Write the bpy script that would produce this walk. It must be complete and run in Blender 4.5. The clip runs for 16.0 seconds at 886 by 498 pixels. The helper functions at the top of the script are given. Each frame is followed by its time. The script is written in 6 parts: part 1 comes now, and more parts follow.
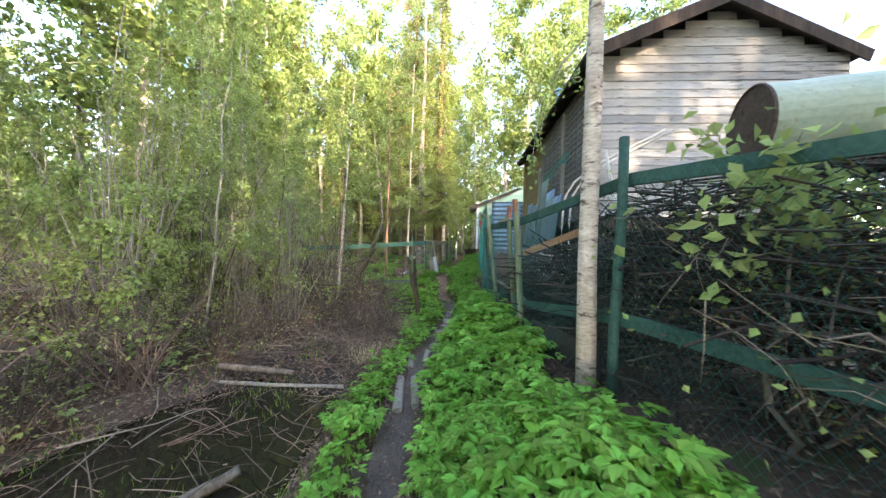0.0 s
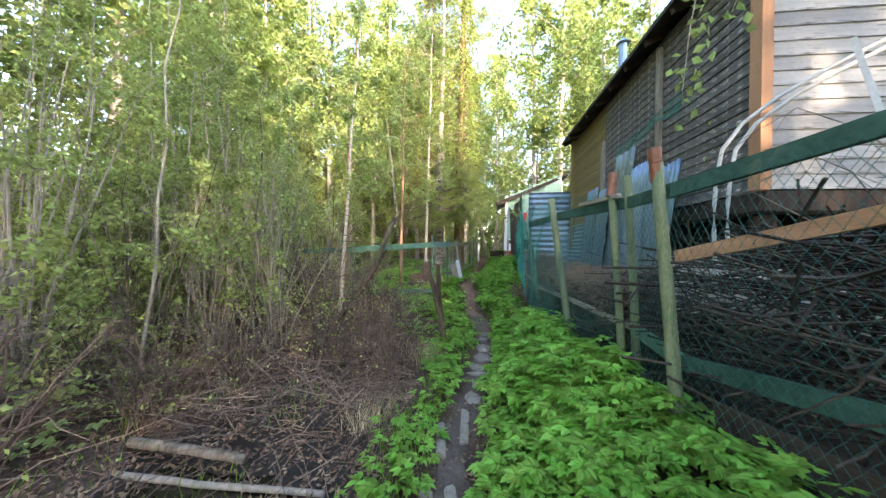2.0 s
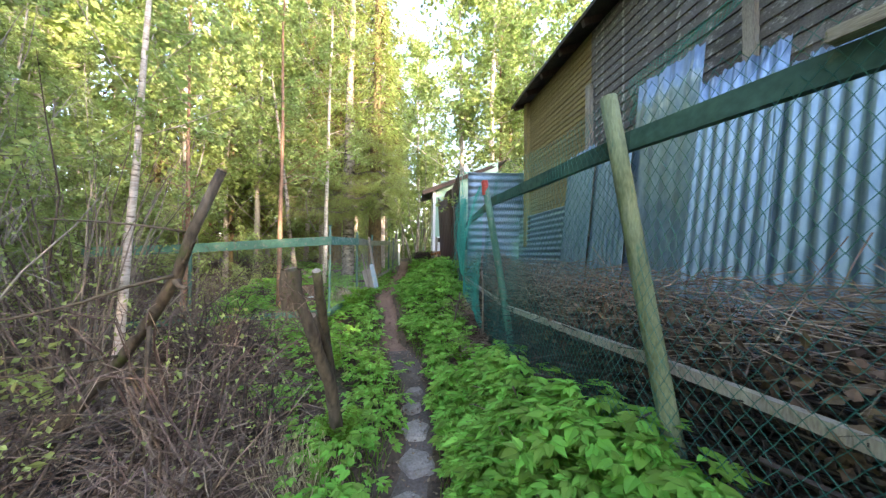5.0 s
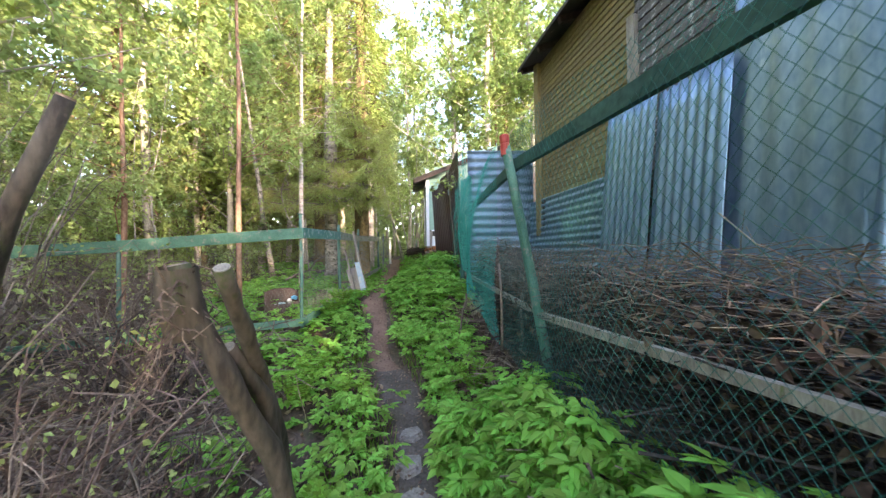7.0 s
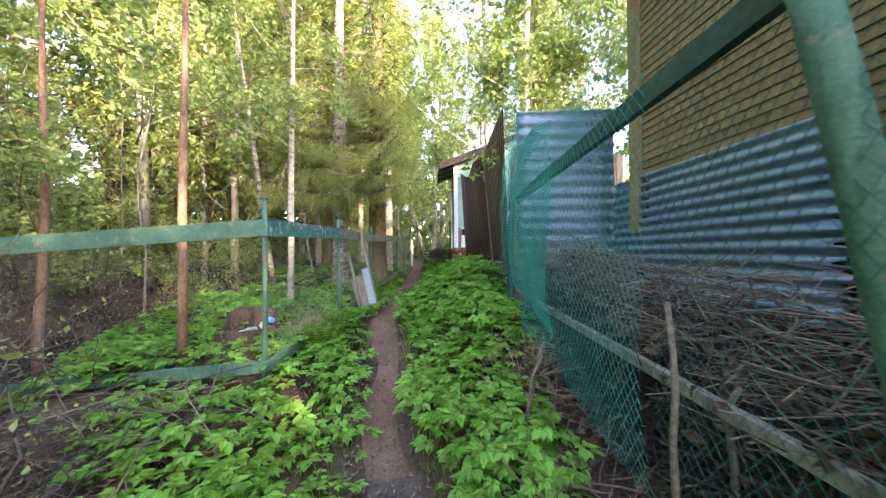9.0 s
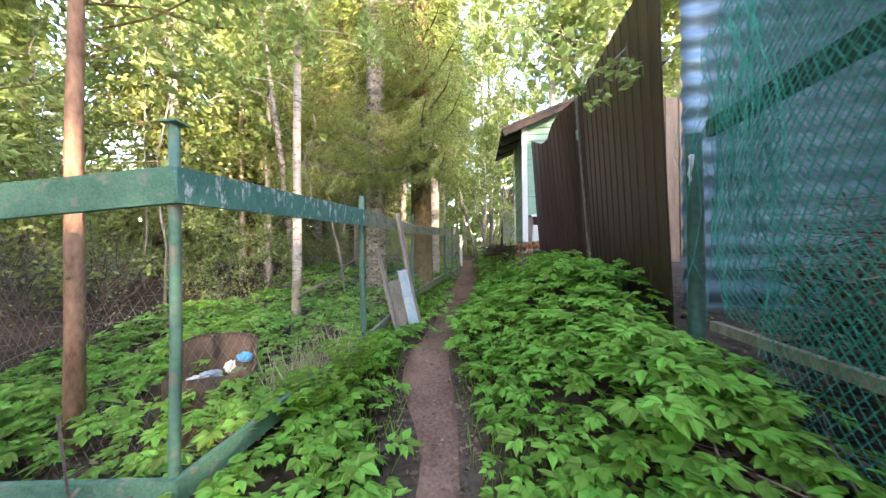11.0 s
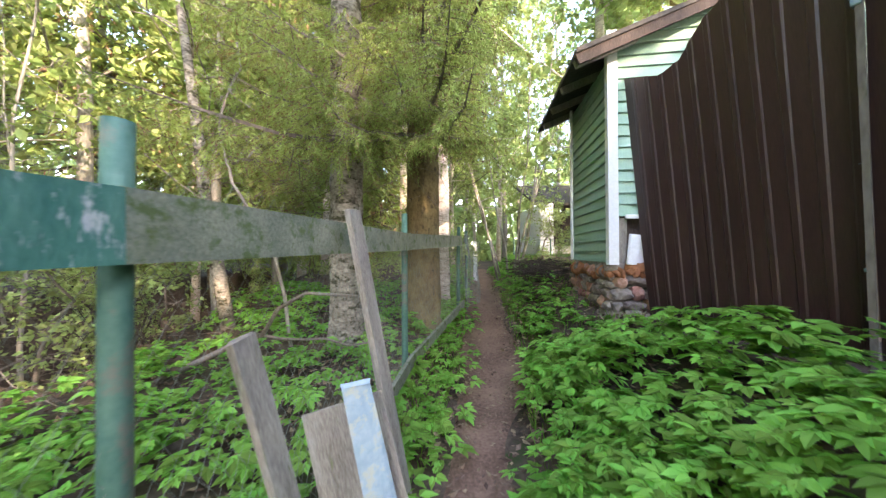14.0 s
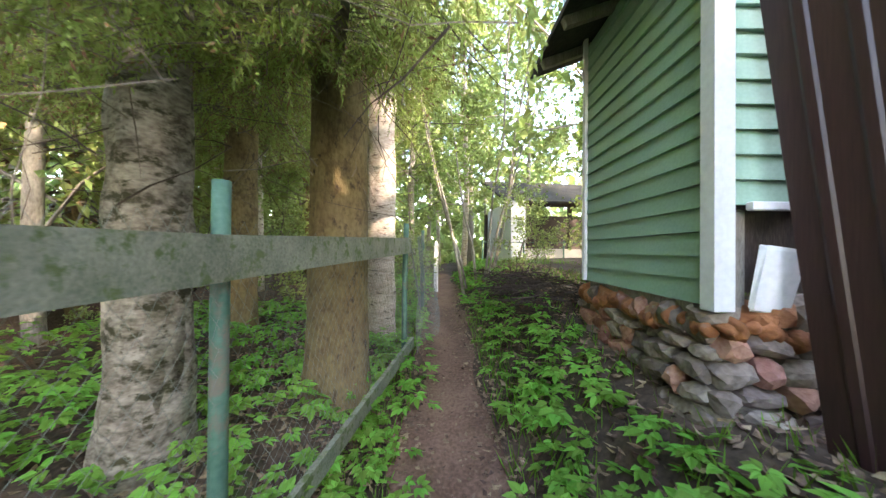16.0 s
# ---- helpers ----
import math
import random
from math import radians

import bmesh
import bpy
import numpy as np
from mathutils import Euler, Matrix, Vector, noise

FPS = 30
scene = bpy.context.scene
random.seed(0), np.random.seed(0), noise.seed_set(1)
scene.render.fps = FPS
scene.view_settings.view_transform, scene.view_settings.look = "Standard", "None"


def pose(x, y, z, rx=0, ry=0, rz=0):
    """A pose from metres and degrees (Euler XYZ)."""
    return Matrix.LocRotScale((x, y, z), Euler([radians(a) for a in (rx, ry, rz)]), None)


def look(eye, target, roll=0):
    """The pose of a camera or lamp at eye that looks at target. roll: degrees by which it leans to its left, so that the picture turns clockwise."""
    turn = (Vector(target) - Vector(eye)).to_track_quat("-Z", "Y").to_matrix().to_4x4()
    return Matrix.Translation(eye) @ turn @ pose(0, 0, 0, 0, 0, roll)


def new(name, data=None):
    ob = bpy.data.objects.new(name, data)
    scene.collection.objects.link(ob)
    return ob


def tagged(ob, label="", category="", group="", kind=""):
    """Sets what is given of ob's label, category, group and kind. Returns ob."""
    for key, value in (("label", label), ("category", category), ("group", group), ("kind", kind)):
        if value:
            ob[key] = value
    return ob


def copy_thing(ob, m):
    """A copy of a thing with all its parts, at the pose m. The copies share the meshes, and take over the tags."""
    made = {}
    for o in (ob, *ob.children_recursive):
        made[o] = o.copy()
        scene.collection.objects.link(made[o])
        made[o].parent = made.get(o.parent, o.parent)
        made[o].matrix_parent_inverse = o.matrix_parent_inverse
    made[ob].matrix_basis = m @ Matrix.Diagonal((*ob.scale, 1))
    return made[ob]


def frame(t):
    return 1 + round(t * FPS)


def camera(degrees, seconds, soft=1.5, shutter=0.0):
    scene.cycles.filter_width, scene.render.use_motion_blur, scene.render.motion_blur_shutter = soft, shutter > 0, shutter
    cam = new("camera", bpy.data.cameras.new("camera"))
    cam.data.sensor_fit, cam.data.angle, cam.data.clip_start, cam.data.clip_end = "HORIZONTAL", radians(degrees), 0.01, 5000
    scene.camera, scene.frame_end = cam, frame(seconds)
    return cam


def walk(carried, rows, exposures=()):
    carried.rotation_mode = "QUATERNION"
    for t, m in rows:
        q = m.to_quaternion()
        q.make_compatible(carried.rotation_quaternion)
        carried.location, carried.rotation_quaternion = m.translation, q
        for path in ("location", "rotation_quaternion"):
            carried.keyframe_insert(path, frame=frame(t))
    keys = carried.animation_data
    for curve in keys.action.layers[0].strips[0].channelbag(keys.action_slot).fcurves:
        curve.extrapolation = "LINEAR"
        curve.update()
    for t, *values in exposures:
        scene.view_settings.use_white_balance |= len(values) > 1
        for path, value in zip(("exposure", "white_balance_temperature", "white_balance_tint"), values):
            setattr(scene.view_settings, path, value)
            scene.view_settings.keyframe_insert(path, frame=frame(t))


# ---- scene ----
cam = camera(110.8, 16.0, soft=1.4, shutter=0.2)
PATH = [
    (0, (-0.012, 0.192, 1.665), (0.0, 2.192, 1.654), 1.5),
    (0.5, (-0.073, 0.701, 1.678), (-0.111, 2.7, 1.669), 1.4),
    (1, (-0.167, 1.149, 1.681), (-0.235, 3.148, 1.681), 1.2),
    (1.5, (-0.289, 1.64, 1.658), (-0.37, 3.638, 1.655), 1.2),
    (2, (-0.308, 2.041, 1.639), (-0.397, 4.039, 1.642), 1.0),
    (2.5, (-0.376, 2.485, 1.589), (-0.453, 4.484, 1.594), 0.7),
    (3, (-0.375, 2.978, 1.533), (-0.378, 4.978, 1.534), 0.7),
    (3.5, (-0.38, 3.544, 1.522), (-0.237, 5.539, 1.526), 0.6),
    (4, (-0.316, 3.979, 1.555), (-0.087, 5.966, 1.559), 0.6),
    (4.5, (-0.193, 4.335, 1.584), (0.142, 6.307, 1.604), 0.5),
    (5, (-0.202, 4.61, 1.547), (0.233, 6.562, 1.581), 0.6),
    (7.5, (0.023, 5.963, 1.467), (0.506, 7.904, 1.485), -0.9),
    (8, (0.129, 6.403, 1.498), (0.52, 8.364, 1.515), -0.8),
    (8.5, (0.155, 6.803, 1.549), (0.504, 8.772, 1.572), -0.4),
    (9, (0.165, 7.212, 1.527), (0.492, 9.185, 1.551), -0.4),
    (11.5, (0.076, 9.268, 1.484), (0.057, 11.268, 1.503), -0.4),
    (12, (0.019, 9.635, 1.545), (-0.029, 11.634, 1.569), -0.3),
    (12.5, (-0.046, 10.028, 1.627), (-0.109, 12.027, 1.647), -0.2),
    (13, (-0.056, 10.418, 1.634), (-0.119, 12.417, 1.659), -0.3),
    (13.5, (-0.041, 10.803, 1.689), (-0.069, 12.803, 1.705), -0.4),
    (14, (0.042, 11.194, 1.757), (0.048, 13.194, 1.779), -0.2),
    (14.5, (0.141, 11.61, 1.827), (0.204, 13.609, 1.847), -0.1),
    (15, (0.204, 12.009, 1.892), (0.304, 14.007, 1.91), 0.1),
    (15.5, (0.294, 12.434, 1.89), (0.471, 14.426, 1.906), 0.1),
    (16, (0.311, 12.832, 1.877), (0.543, 14.818, 1.892), 0.5),
]
walk(cam, [(t, look(eye, target, roll)) for t, eye, target, roll in PATH], [(0, 3.22, 7150, 19), (5, 3.55, 7050, 22), (9, 3.68, 7150, 25), (12.5, 3.86, 7150, 25), (16, 4.06, 7050, 20)])

# ---- light ----
SUN_AZ, SUN_EL = radians(152), radians(22)  # azimuth clockwise from +y, of where the sun stands
world = bpy.data.worlds.new("sky")
scene.world = world
world.use_nodes = True
wn = world.node_tree.nodes
sky = wn.new("ShaderNodeTexSky")
sky.sky_type, sky.sun_disc, sky.sun_elevation, sky.sun_rotation = "NISHITA", False, SUN_EL, SUN_AZ
world.node_tree.links.new(sky.outputs[0], wn["Background"].inputs[0])
wn["Background"].inputs[1].default_value = 0.15
sun = new("sun", bpy.data.lights.new("sun", "SUN"))
sun.data.energy, sun.data.angle, sun.data.color = 2.2, radians(0.6), (1.0, 0.86, 0.66)
to_sun = Vector((math.sin(SUN_AZ) * math.cos(SUN_EL), math.cos(SUN_AZ) * math.cos(SUN_EL), math.sin(SUN_EL)))
sun.matrix_world = look(to_sun * 60, (0, 0, 0))


# ---- materials ----
def mat(name, c1, c2, scale=4.0, rough=0.8, metal=0.0, bump=0.3, fine=40.0, stretch=(1, 1, 1), c3=None, c3_at=0.62, island=0.0, obj=0.0, through_light=0.0, spec=0.3):
    """Two-scale noise between c1 and c2, with patches of c3; island/obj: how far the value differs from piece to piece.
    """
    m = bpy.data.materials.new(name)
    m.use_nodes = True
    n, l = m.node_tree.nodes, m.node_tree.links
    bsdf, out = n["Principled BSDF"], n["Material Output"]
    tc, mp = n.new("ShaderNodeTexCoord"), n.new("ShaderNodeMapping")
    mp.inputs["Scale"].default_value = stretch
    l.new(tc.outputs["Object"], mp.inputs[0])
    big, small = n.new("ShaderNodeTexNoise"), n.new("ShaderNodeTexNoise")
    big.inputs["Scale"].default_value, big.inputs["Detail"].default_value = scale, 4
    small.inputs["Scale"].default_value, small.inputs["Detail"].default_value = fine, 5
    l.new(mp.outputs[0], big.inputs[0]), l.new(mp.outputs[0], small.inputs[0])
    mixf = n.new("ShaderNodeMath")
    mixf.operation = "MULTIPLY_ADD"
    mixf.inputs[1].default_value = 0.5
    half = n.new("ShaderNodeMath")
    half.operation, half.inputs[1].default_value = "MULTIPLY", 0.5
    l.new(big.outputs[0], half.inputs[0]), l.new(small.outputs[0], mixf.inputs[0]), l.new(half.outputs[0], mixf.inputs[2])
    ramp = n.new("ShaderNodeValToRGB")
    ramp.color_ramp.elements[0].position, ramp.color_ramp.elements[1].position = 0.36, 0.64
    ramp.color_ramp.elements[0].color, ramp.color_ramp.elements[1].color = (*c1, 1), (*c2, 1)
    l.new(mixf.outputs[0], ramp.inputs[0])
    colour = ramp.outputs[0]
    if c3:
        blot, edge, mx = n.new("ShaderNodeTexNoise"), n.new("ShaderNodeValToRGB"), n.new("ShaderNodeMix")
        blot.inputs["Scale"].default_value, blot.inputs["Detail"].default_value, blot.inputs["Roughness"].default_value = scale * 1.7, 6, 0.65
        l.new(mp.outputs[0], blot.inputs[0])
        edge.color_ramp.elements[0].position, edge.color_ramp.elements[1].position = c3_at, min(c3_at + 0.09, 1)
        l.new(blot.outputs[0], edge.inputs[0])
        mx.data_type = "RGBA"
        mx.inputs["B"].default_value = (*c3, 1)
        l.new(edge.outputs[0], mx.inputs["Factor"]), l.new(colour, mx.inputs["A"])
        colour = mx.outputs["Result"]
    for amount, node, socket in ((island, "ShaderNodeNewGeometry", "Random Per Island"), (obj, "ShaderNodeObjectInfo", "Random")):
        if amount:
            src, hsv, mr, mh = n.new(node), n.new("ShaderNodeHueSaturation"), n.new("ShaderNodeMapRange"), n.new("ShaderNodeMapRange")
            mr.inputs["To Min"].default_value, mr.inputs["To Max"].default_value = 1 - amount, 1 + amount
            mh.inputs["To Min"].default_value, mh.inputs["To Max"].default_value = 0.5 - amount * 0.05, 0.5 + amount * 0.05
            l.new(src.outputs[socket], mr.inputs[0]), l.new(mr.outputs[0], hsv.inputs["Value"])
            l.new(src.outputs[socket], mh.inputs[0]), l.new(mh.outputs[0], hsv.inputs["Hue"])
            l.new(colour, hsv.inputs["Color"])
            colour = hsv.outputs[0]
    l.new(colour, bsdf.inputs["Base Color"])
    bsdf.inputs["Roughness"].default_value, bsdf.inputs["Metallic"].default_value = rough, metal
    bsdf.inputs["Specular IOR Level"].default_value = spec
    if bump:
        bp = n.new("ShaderNodeBump")
        bp.inputs["Strength"].default_value, bp.inputs["Distance"].default_value = bump, 0.02
        l.new(mixf.outputs[0], bp.inputs["Height"]), l.new(bp.outputs[0], bsdf.inputs["Normal"])
    if through_light:
        tr, ms = n.new("ShaderNodeBsdfTranslucent"), n.new("ShaderNodeMixShader")
        l.new(colour, tr.inputs[0])
        ms.inputs[0].default_value = through_light
        l.new(bsdf.outputs[0], ms.inputs[1]), l.new(tr.outputs[0], ms.inputs[2]), l.new(ms.outputs[0], out.inputs[0])
    return m


def leaf_mat(name, c1, c2, island=0.35, scale=0.6):
    return mat(name, c1, c2, scale, 0.6, 0, 0, 6, island=island, through_light=0.45, spec=0.22)


M = {
    "soil": mat("soil", (0.04, 0.029, 0.022), (0.125, 0.09, 0.067), 1.3, 0.95, 0, 0.8, 26, c3=(0.05, 0.07, 0.025), c3_at=0.6),
    "path": mat("path", (0.105, 0.06, 0.043), (0.245, 0.15, 0.108), 3, 0.95, 0, 0.7, 45),
    "wet_path": mat("wet_path", (0.045, 0.036, 0.03), (0.13, 0.105, 0.09), 3, 0.8, 0, 0.7, 45),
    "mud": mat("mud", (0.012, 0.011, 0.01), (0.035, 0.03, 0.025), 2, 0.55, 0, 0.6, 30),
    "water": mat("water", (0.012, 0.012, 0.008), (0.02, 0.018, 0.012), 1.5, 0.06, 0, 0.02, 9, spec=0.5),
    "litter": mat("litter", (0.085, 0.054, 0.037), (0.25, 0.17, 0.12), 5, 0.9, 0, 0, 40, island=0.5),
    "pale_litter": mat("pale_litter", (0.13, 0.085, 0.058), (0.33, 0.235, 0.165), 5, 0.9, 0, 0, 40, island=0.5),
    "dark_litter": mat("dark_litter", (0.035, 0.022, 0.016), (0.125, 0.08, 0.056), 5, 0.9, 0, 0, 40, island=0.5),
    "twig": mat("twig", (0.09, 0.07, 0.055), (0.23, 0.19, 0.155), 3, 0.9, 0, 0.3, 60, island=0.45),
    "dark_twig": mat("dark_twig", (0.035, 0.026, 0.021), (0.125, 0.1, 0.082), 3, 0.9, 0, 0.3, 60, island=0.5),
    # rotting twigs, with the shade inside the overhung heaps put into their colour
    "shaded_twig": mat("shaded_twig", (0.016, 0.013, 0.011), (0.06, 0.048, 0.04), 3, 0.85, 0, 0.3, 60, island=0.5),
    "red_twig": mat("red_twig", (0.085, 0.06, 0.046), (0.25, 0.185, 0.145), 3, 0.9, 0, 0.3, 60, island=0.4),
    "bark": mat("bark", (0.08, 0.065, 0.05), (0.22, 0.19, 0.155), 5, 0.95, 0, 0.8, 30, (1, 1, 0.3), c3=(0.07, 0.09, 0.03), c3_at=0.6),
    "dark_bark": mat("dark_bark", (0.04, 0.032, 0.024), (0.135, 0.11, 0.08), 5, 0.95, 0, 0.9, 30, (1, 1, 0.3), c3=(0.06, 0.075, 0.025), c3_at=0.58),
    "grey_bark": mat("grey_bark", (0.17, 0.155, 0.125), (0.38, 0.355, 0.3), 4, 0.9, 0, 0.4, 40, (1, 1, 0.4), c3=(0.14, 0.16, 0.07), c3_at=0.62),
    "birch_bark": mat("birch_bark", (0.34, 0.275, 0.22), (0.68, 0.61, 0.53), 5, 0.75, 0, 0.5, 25, (1, 1, 3.0), c3=(0.1, 0.075, 0.06), c3_at=0.57),
    "rough_birch_bark": mat("rough_birch_bark", (0.085, 0.07, 0.052), (0.42, 0.38, 0.32), 5, 0.9, 0, 1.0, 26, (1.0, 1.0, 1.7), c3=(0.055, 0.052, 0.028), c3_at=0.52),
    "spruce_bark": mat("spruce_bark", (0.11, 0.08, 0.04), (0.24, 0.185, 0.09), 9, 0.95, 0, 1.0, 40, (1, 1, 0.6), c3=(0.06, 0.045, 0.03), c3_at=0.58),
    "pine_bark": mat("pine_bark", (0.2, 0.105, 0.065), (0.42, 0.25, 0.165), 6, 0.9, 0, 0.6, 40, (1, 1, 0.5)),
    "leaf_light": leaf_mat("leaf_light", (0.23, 0.315, 0.1), (0.385, 0.47, 0.17)),
    "leaf_mid": leaf_mat("leaf_mid", (0.2, 0.285, 0.1), (0.33, 0.42, 0.16)),
    "leaf_herb": leaf_mat("leaf_herb", (0.125, 0.325, 0.047), (0.255, 0.49, 0.093), 0.4, 1.2),
    "grass": leaf_mat("grass", (0.09, 0.22, 0.02), (0.2, 0.36, 0.05), 0.4),
    "dry_grass": mat("dry_grass", (0.3, 0.25, 0.15), (0.5, 0.43, 0.29), 3, 0.9, 0, 0, 20, island=0.4),
    "needles": leaf_mat("needles", (0.2, 0.27, 0.07), (0.36, 0.43, 0.125), 0.4),
    "dead_needles": mat("dead_needles", (0.16, 0.09, 0.05), (0.28, 0.18, 0.1), 2, 0.9, 0, 0, 20, island=0.4),
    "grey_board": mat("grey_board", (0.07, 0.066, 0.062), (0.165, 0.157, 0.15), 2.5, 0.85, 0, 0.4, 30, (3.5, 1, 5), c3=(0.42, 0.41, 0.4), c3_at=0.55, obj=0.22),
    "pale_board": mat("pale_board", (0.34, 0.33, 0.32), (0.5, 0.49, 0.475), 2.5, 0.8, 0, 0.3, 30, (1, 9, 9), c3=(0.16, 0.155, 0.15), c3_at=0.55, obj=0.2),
    "ochre_board": mat("ochre_board", (0.15, 0.115, 0.05), (0.26, 0.2, 0.09), 2.5, 0.8, 0, 0.3, 30, (9, 1, 9), c3=(0.13, 0.1, 0.05), c3_at=0.64, obj=0.1),
    "raw_wood": mat("raw_wood", (0.24, 0.16, 0.105), (0.4, 0.295, 0.21), 3, 0.8, 0, 0.4, 35, (6, 6, 1), c3=(0.14, 0.09, 0.06), c3_at=0.64),
    "orange_wood": mat("orange_wood", (0.32, 0.165, 0.09), (0.46, 0.26, 0.155), 3, 0.8, 0, 0.3, 35, (6, 6, 1)),
    "old_wood": mat("old_wood", (0.17, 0.15, 0.125), (0.36, 0.33, 0.28), 3, 0.9, 0, 0.5, 35, (6, 6, 1), c3=(0.15, 0.18, 0.08), c3_at=0.62),
    "green_wood": mat("green_wood", (0.045, 0.13, 0.09), (0.1, 0.23, 0.16), 3, 0.75, 0, 0.4, 30, (3, 3, 3), c3=(0.2, 0.205, 0.165), c3_at=0.57),
    "dark_rail": mat("dark_rail", (0.016, 0.055, 0.045), (0.045, 0.115, 0.09), 3, 0.7, 0, 0.4, 30, c3=(0.1, 0.12, 0.09), c3_at=0.64),
    "flaking_rail": mat("flaking_rail", (0.03, 0.14, 0.115), (0.075, 0.21, 0.17), 5.5, 0.7, 0, 0.5, 34, (3, 3, 1.2), c3=(0.42, 0.45, 0.46), c3_at=0.55),
    "faded_rail": mat("faded_rail", (0.12, 0.145, 0.105), (0.25, 0.265, 0.2), 3, 0.85, 0, 0.5, 30, (3, 3, 3), c3=(0.09, 0.13, 0.05), c3_at=0.53),
    "mossy_wood": mat("mossy_wood", (0.09, 0.12, 0.065), (0.2, 0.24, 0.14), 4, 0.9, 0, 0.5, 35, (4, 4, 1), c3=(0.07, 0.14, 0.09), c3_at=0.58),
    "green_steel": mat("green_steel", (0.045, 0.125, 0.095), (0.09, 0.19, 0.145), 4, 0.55, 0, 0.3, 40, c3=(0.16, 0.15, 0.12), c3_at=0.55),
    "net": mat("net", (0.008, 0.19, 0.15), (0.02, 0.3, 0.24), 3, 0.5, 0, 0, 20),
    # same net, its nearer stretches darkened in colour to show them in shade
    "shaded_net": mat("shaded_net", (0.008, 0.09, 0.075), (0.02, 0.15, 0.125), 3, 0.6, 0, 0, 20),
    "wire": mat("wire", (0.13, 0.15, 0.13), (0.26, 0.28, 0.25), 6, 0.55, 0.6, 0, 20),
    "zinc": mat("zinc", (0.12, 0.2, 0.275), (0.25, 0.35, 0.44), 2.2, 0.38, 0.7, 0.2, 30, (1, 1, 0.35), c3=(0.4, 0.47, 0.52), c3_at=0.6, obj=0.12),
    "zinc_flat": mat("zinc_flat", (0.11, 0.18, 0.235), (0.22, 0.31, 0.37), 2.2, 0.45, 0.5, 0.15, 30, (0.35, 0.35, 1), c3=(0.32, 0.38, 0.41), c3_at=0.6, obj=0.12),
    # its grey upright streaks paint the sheets' glossy highlights into the colour
    "brown_steel": mat("brown_steel", (0.03, 0.0135, 0.0125), (0.058, 0.026, 0.024), 2, 0.38, 0.0, 0.1, 30, (5, 5, 0.25), c3=(0.085, 0.07, 0.066), c3_at=0.64, obj=0.1, spec=0.5),
    "siding": mat("siding", (0.23, 0.38, 0.285), (0.29, 0.45, 0.345), 2, 0.6, 0, 0.06, 60, obj=0.03),
    "white_paint": mat("white_paint", (0.7, 0.71, 0.72), (0.82, 0.83, 0.84), 2.5, 0.5, 0, 0.05, 40, c3=(0.55, 0.55, 0.52), c3_at=0.7),
    "stone": mat("stone", (0.16, 0.125, 0.105), (0.33, 0.275, 0.23), 6, 0.9, 0, 0.7, 40, c3=(0.2, 0.23, 0.13), c3_at=0.62, obj=0.35),
    "red_stone": mat("red_stone", (0.26, 0.12, 0.09), (0.42, 0.23, 0.18), 6, 0.9, 0, 0.7, 40, c3=(0.35, 0.33, 0.3), c3_at=0.64, obj=0.3),
    "foam": mat("foam", (0.2, 0.075, 0.035), (0.36, 0.15, 0.065), 7, 0.8, 0, 0.8, 40, c3=(0.3, 0.16, 0.1), c3_at=0.58),
    "mortar": mat("mortar", (0.16, 0.145, 0.13), (0.28, 0.26, 0.23), 6, 0.95, 0, 0.7, 40, c3=(0.12, 0.15, 0.07), c3_at=0.6),
    "slab": mat("slab", (0.17, 0.15, 0.13), (0.34, 0.305, 0.27), 5, 0.9, 0, 0.5, 50, c3=(0.1, 0.085, 0.07), c3_at=0.58, obj=0.2),
    "roofing": mat("roofing", (0.03, 0.027, 0.024), (0.075, 0.065, 0.055), 3, 0.9, 0, 0.6, 30, c3=(0.13, 0.11, 0.09), c3_at=0.64),
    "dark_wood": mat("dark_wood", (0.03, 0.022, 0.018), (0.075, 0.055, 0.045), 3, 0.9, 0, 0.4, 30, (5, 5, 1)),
    "rust": mat("rust", (0.06, 0.043, 0.035), (0.13, 0.095, 0.078), 6, 0.85, 0.2, 0.5, 40, c3=(0.05, 0.035, 0.03), c3_at=0.58),
    "tank_green": mat("tank_green", (0.28, 0.36, 0.27), (0.4, 0.47, 0.37), 3, 0.45, 0, 0.1, 30, c3=(0.24, 0.2, 0.13), c3_at=0.64),
    "plaster": mat("plaster", (0.55, 0.5, 0.42), (0.7, 0.65, 0.57), 3, 0.9, 0, 0.2, 40),
    "concrete": mat("concrete", (0.27, 0.25, 0.22), (0.42, 0.39, 0.35), 3, 0.9, 0, 0.4, 40, c3=(0.16, 0.14, 0.11), c3_at=0.6),
    "bottle": mat("bottle", (0.15, 0.055, 0.035), (0.26, 0.1, 0.06), 8, 0.3, 0, 0.05, 30, spec=0.5),
    "red_plastic": mat("red_plastic", (0.4, 0.05, 0.04), (0.5, 0.09, 0.07), 8, 0.4, 0, 0.05, 30),
    "white_plastic": mat("white_plastic", (0.45, 0.47, 0.48), (0.6, 0.62, 0.63), 8, 0.4, 0, 0.05, 30),
    "blue_plastic": mat("blue_plastic", (0.22, 0.33, 0.4), (0.36, 0.45, 0.5), 8, 0.5, 0, 0.2, 30, c3=(0.42, 0.44, 0.36), c3_at=0.52),
    "bright_blue": mat("bright_blue", (0.03, 0.2, 0.42), (0.08, 0.36, 0.6), 8, 0.4, 0, 0.3, 30, c3=(0.5, 0.6, 0.66), c3_at=0.6),
    "dark_glass": mat("dark_glass", (0.02, 0.022, 0.02), (0.04, 0.042, 0.04), 3, 0.1, 0, 0, 20, spec=0.5),
}


